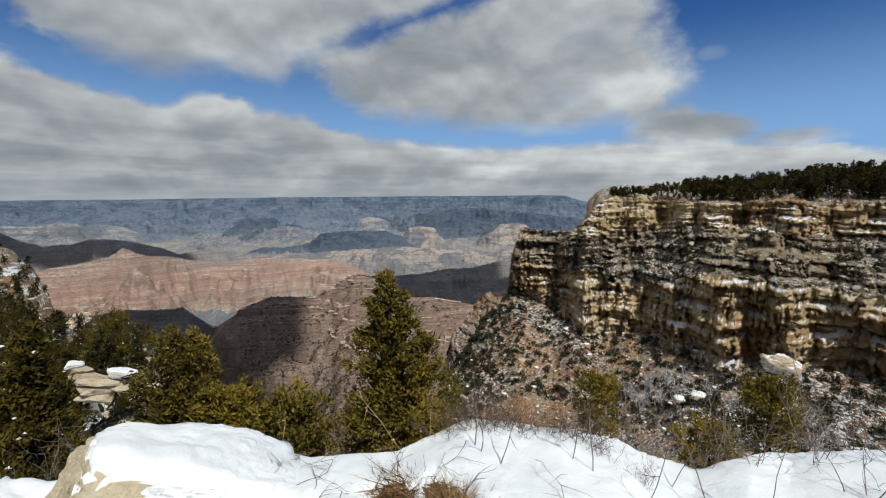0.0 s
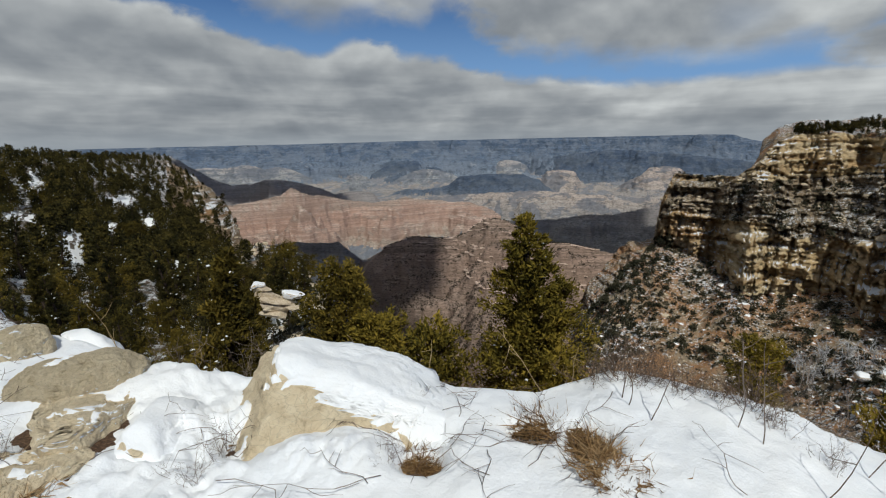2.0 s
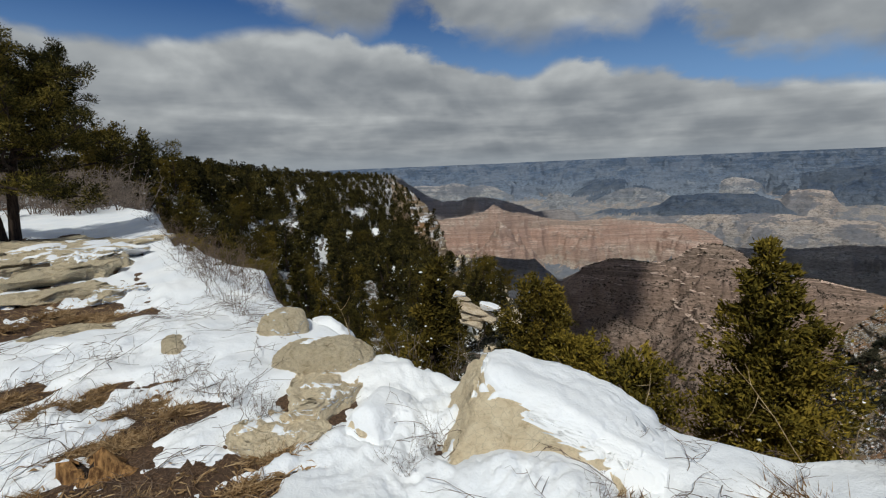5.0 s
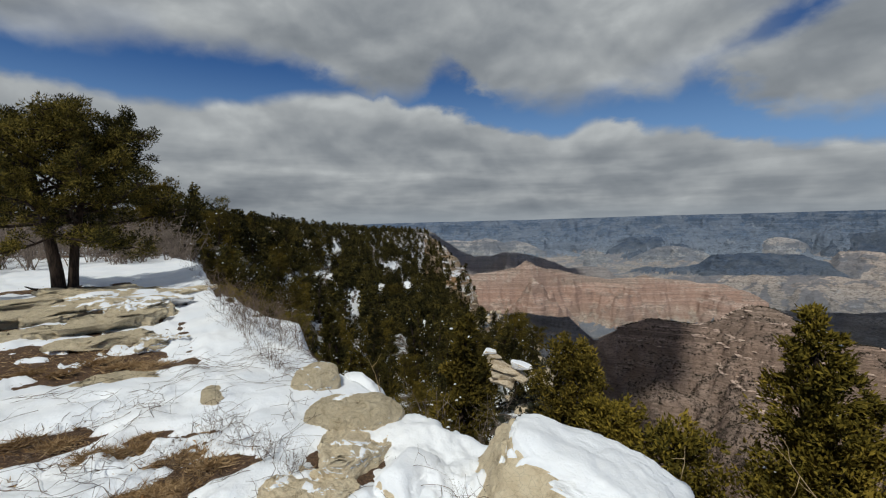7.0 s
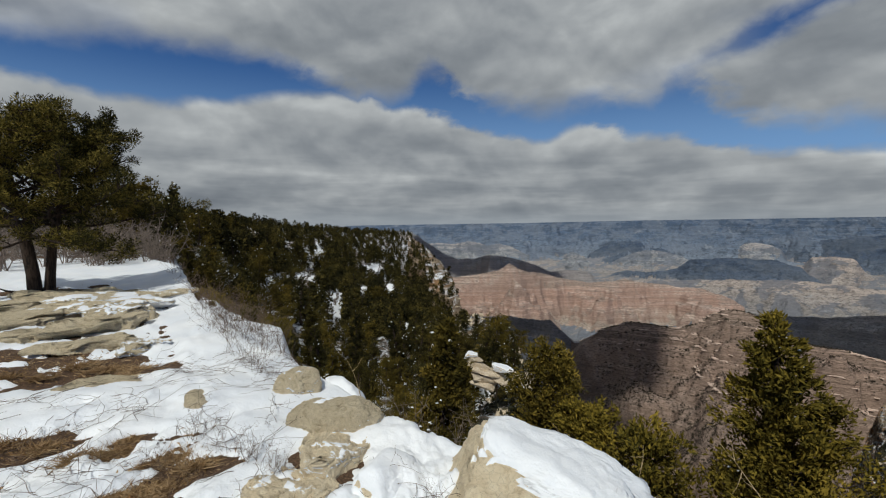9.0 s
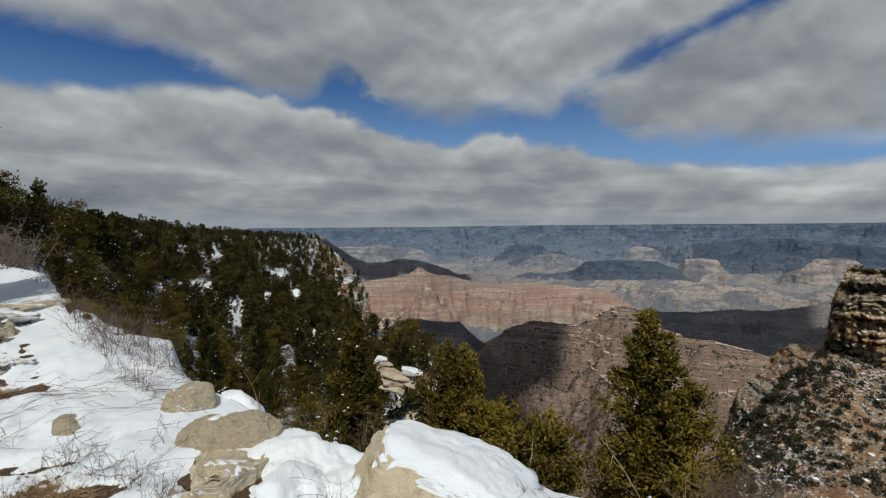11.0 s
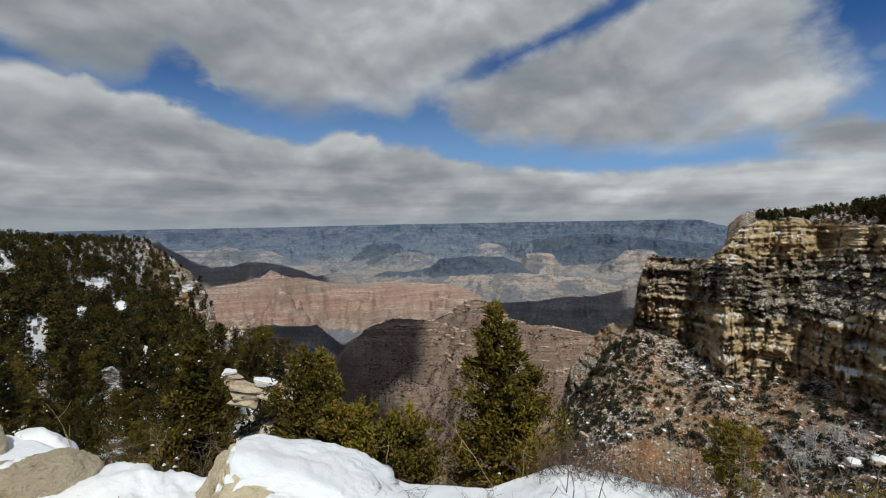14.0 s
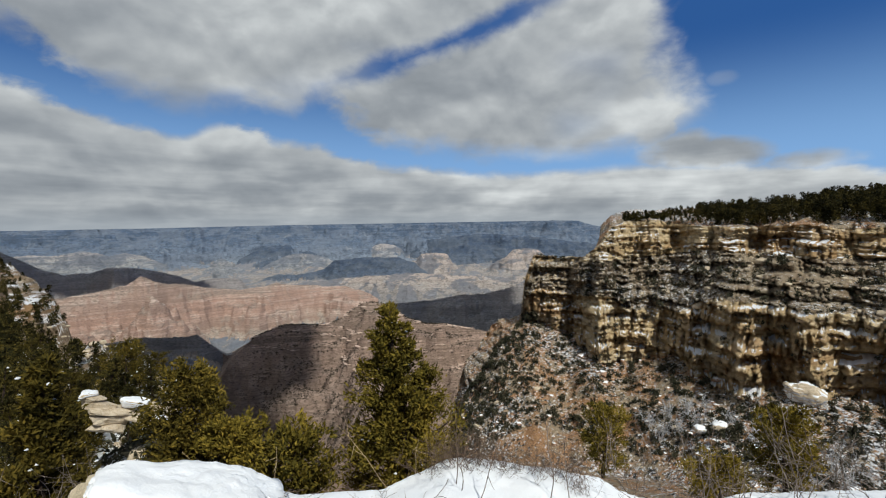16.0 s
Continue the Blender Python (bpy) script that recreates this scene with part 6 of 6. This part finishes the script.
def make_stems():
    """Single thin stems, upright before the junipers and lying on the snow."""
    rng = np.random.RandomState(33)
    for az, r, length, lean, mat in ((5.0, 3.0, 0.62, (0.45, 0.0), STRAW), (-4.0, 2.75, 0.5, (0.1, 0.1), BROWN_TWIG), (-4.6, 2.7, 0.42, (-0.25, 0.0), BROWN_TWIG), (-7, 2.6, 0.45, (-0.3, 0.1), BROWN_TWIG),
                                     (-16.0, 2.75, 0.6, (-0.15, 0.0), TWIG), (-18.5, 2.7, 0.55, (0.1, 0.0), TWIG), (20, 3.3, 0.42, (0.05, 0.0), STRAW), (26.5, 3.4, 0.45, (0.35, 0.0), STRAW), (2.0, 3.05, 0.35, (-0.1, 0.0), STRAW),
                                     (-27, 2.9, 0.7, (-0.3, 0.1), TWIG), (-31, 2.8, 0.75, (0.25, 0.0), TWIG), (-36, 2.7, 0.8, (-0.4, 0.0), TWIG), (-24, 2.5, 0.5, (-0.5, 0.0), BROWN_TWIG), (52, 4.6, 0.8, (0.4, 0.0), STRAW)):
        x, y = polar(az, r)
        side = np.array(toward(az + 90, 0))
        path = wander(rng, (0, 0, -0.05), side * lean[0] + np.array([0, 0, 1.0]), length, 10, 0.10, 0.02)
        paths = [(path, np.linspace(0.0034, 0.0014, 11))]
        for i in (5, 7, 8):
            d = unit(path[i] - path[i - 1] + rng.normal(size=3) * 0.5)
            paths.append((wander(rng, path[i], d, length * 0.22, 3, 0.15, 0.05), np.linspace(0.0025, 0.001, 4)))
        v, f = tubes(paths, 4)
        ob = new("dry_stem", raw_mesh("dry_stem", v, f, mat))
        ob.matrix_world = Matrix.Translation((float(x), float(y), lying(az, r)))
        tagged(ob, "thin dry stem standing in the snow", "stem", "dry stems")
    for k in range(150):
        az, r = (rng.uniform(58, 88), rng.uniform(2.4, 6.0)) if k < 120 else (rng.uniform(-30, 50), rng.uniform(2.0, 2.8))
        x, y = polar(az, r)
        a = rng.uniform(0, 6.28)
        length = rng.uniform(0.3, 0.9)
        path = wander(rng, (0, 0, 0), (math.cos(a), math.sin(a), 0), length, 9, 0.22)
        paths = [(path, np.linspace(0.0021, 0.0009, 10))]
        for i in (3, 5, 6, 8):
            d = unit(path[i] - path[i - 1] + rng.normal(size=3) * np.array([0.7, 0.7, 0.1]))
            paths.append((wander(rng, path[i], d, length * rng.uniform(0.2, 0.4), 4, 0.2), np.linspace(0.0017, 0.0008, 5)))
        lift = []
        for pts, rad in paths:
            aa, rr = np.degrees(np.arctan2(-(pts[:, 0] + x), pts[:, 1] + y)), np.hypot(pts[:, 0] + x, pts[:, 1] + y)
            top = land_z(aa, rr) + np.clip(snow_depth(aa, rr), 0, 1)
            lift.append((np.stack([pts[:, 0], pts[:, 1], top + 0.012 + np.abs(pts[:, 2]) * 0.3], -1), rad))
        v, f = tubes(lift, 4)
        ob = new("fallen_twig", raw_mesh("fallen_twig", v - np.array([0, 0, lying(az, r)]), f, BROWN_TWIG))
        ob.matrix_world = Matrix.Translation((float(x), float(y), lying(az, r)))
        tagged(ob, "brown forked twig lying on the snow", "twig", "fallen twigs")


make_stems()


def make_grass():
    """Clumps of matted dead grass, and litter on the bare soil."""
    rng = np.random.RandomState(44)

    def clump_at(az, r, size, count, flat=0.16, label="matted clump of brown dead grass in snow"):
        a = rng.uniform(0, 6.28, count)
        root = np.stack([rng.normal(size=count) * size * 0.36, rng.normal(size=count) * size * 0.22, np.zeros(count)], -1)
        way = unit(np.stack([np.cos(a), np.sin(a), np.abs(rng.normal(size=count)) * flat], -1))
        pts, faces = blades(rng, root, way, size * (0.22 + 0.40 * rng.rand(count)), 0.0022 + 0.0025 * rng.rand(count), 0.35)
        pts[:, 2] = np.abs(pts[:, 2])
        x, y = polar(az, r)
        ob = new("grass_clump", raw_mesh("grass_clump", pts, faces, DEAD))
        ob.matrix_world = Matrix.Translation((float(x), float(y), max(float(land_z(az, r)[0]) + 0.015, lying(az, r) - 0.012))) @ pose(0, 0, 0, 0, 0, az)
        tagged(ob, label, "grass", "dead grass clumps")

    for az, r, size in ((22, 2.18, 0.20), (23.6, 2.26, 0.14), (20.6, 2.12, 0.14), (7.8, 2.5, 0.17), (5.6, 2.5, 0.18), (3.4, 2.47, 0.18), (1.2, 2.42, 0.17), (-0.6, 2.34, 0.17), (-1.8, 2.25, 0.16), (-2.4, 2.16, 0.16), (-2.6, 2.06, 0.14),
                        (87, 4.75, 0.3), (84.5, 4.5, 0.3), (82, 4.0, 0.32), (79.5, 4.05, 0.3), (76.5, 3.8, 0.32), (74, 3.7, 0.35), (72.2, 3.5, 0.3), (77, 3.35, 0.3), (80, 3.4, 0.28), (74.8, 3.3, 0.25), (63, 2.72, 0.13), (66, 2.5, 0.13),
                        (76.5, 6.3, 0.34), (79, 6.5, 0.4), (81, 6.9, 0.4), (78, 6.1, 0.3), (84, 6.6, 0.3), (81, 2.6, 0.2), (76, 2.7, 0.18), (86.5, 6.9, 0.3), (77.6, 4.25, 0.16), (85, 3.1, 0.2)):
        clump_at(az, r, size * (0.6 if az > 70 else 1.35), int(220 + 900 * size), 0.07)
    # loose litter of needles and leaves
    pts, faces, base = [], [], 0
    for az, r, wa, wr, _ in BARE:
        n = int(900 * min(wa, 1.2) * min(wr, 0.8)) + 60
        cx, cy = polar(az, r)
        ta = math.radians(az)
        u, w = rng.normal(size=n) * wa * 0.6, rng.normal(size=n) * wr * 0.6
        x, y = cx - math.cos(ta) * u - math.sin(ta) * w, cy - math.sin(ta) * u + math.cos(ta) * w
        aa, rr = np.degrees(np.arctan2(-x, y)), np.hypot(x, y)
        z = land_z(aa, rr) + np.clip(snow_depth(aa, rr), 0, 1) + 0.004
        keep = snow_depth(aa, rr) < 0.03
        root = np.stack([x, y, z], -1)[keep]
        a = rng.uniform(0, 6.28, len(root))
        way = unit(np.stack([np.cos(a), np.sin(a), np.abs(rng.normal(size=len(root))) * 0.25], -1))
        p, f = blades(rng, root, way, 0.03 + 0.07 * rng.rand(len(root)), 0.003 + 0.006 * rng.rand(len(root)) ** 3, 0.2)
        pts.append(p)
        faces.append(f + base)
        base += len(p)
    tagged(new("leaf_litter", raw_mesh("leaf_litter", np.concatenate(pts), np.concatenate(faces), DEAD)), "brown needles and leaf litter on bare soil", "litter", kind="stuff")


make_grass()


def make_stump():
    """A broken weathered stump at the edge of the bare soil."""
    rng = np.random.RandomState(3)
    ring, rows = 26, 9
    A, U = np.meshgrid(np.arange(ring) * 2 * math.pi / ring, np.linspace(0, 1, rows))
    flute = 1 + 0.16 * np.sin(A * 5 + 1) + 0.08 * np.sin(A * 9)
    rad = 0.17 * flute * (1.45 - 0.7 * U**0.6)
    top = 0.13 + 0.045 * np.sin(A * 2 + 0.5) + 0.025 * np.sin(A * 7)
    v = np.stack([np.cos(A) * rad, np.sin(A) * rad, U * top - 0.04], -1).reshape(-1, 3)
    g = np.arange(ring * rows).reshape(rows, ring)
    f = np.stack([g[:-1], np.roll(g, -1, 1)[:-1], np.roll(g, -1, 1)[1:], g[1:]], -1).reshape(-1, 4)
    mid = np.array([[0, 0, 0.07]])
    inner = v[-ring:] * np.array([0.45, 0.45, 1]) - np.array([0, 0, 0.025])
    b0 = len(v)
    cap = np.stack([g[-1], np.roll(g[-1], -1), b0 + np.roll(np.arange(ring), -1), b0 + np.arange(ring)], -1)
    c0 = b0 + ring
    core = np.stack([b0 + np.arange(ring), b0 + np.roll(np.arange(ring), -1), np.full(ring, c0), np.full(ring, c0)], -1)
    me = raw_mesh("tree_stump", np.concatenate([v, inner, mid]), np.concatenate([f, cap]), WOOD, True)
    ob = new("tree_stump", me)
    p = spot(79.3, 3.14)
    ob.matrix_world = Matrix.Translation(p) @ pose(0, 0, 0, 8, -12, 30) @ Matrix.Diagonal((0.85, 0.62, 0.85, 1))
    tagged(ob, "broken weathered orange-brown tree stump in soil", "stump")
    part("heartwood", raw_mesh("heartwood", np.concatenate([v[-ring:] * np.array([0.8, 0.8, 1]) - np.array([0, 0, 0.03]), mid - np.array([[0, 0, 0.03]])]),
                               np.stack([np.arange(ring), np.roll(np.arange(ring), -1), np.full(ring, ring)], -1), BARK), ob, "dark rotten heart")


make_stump()
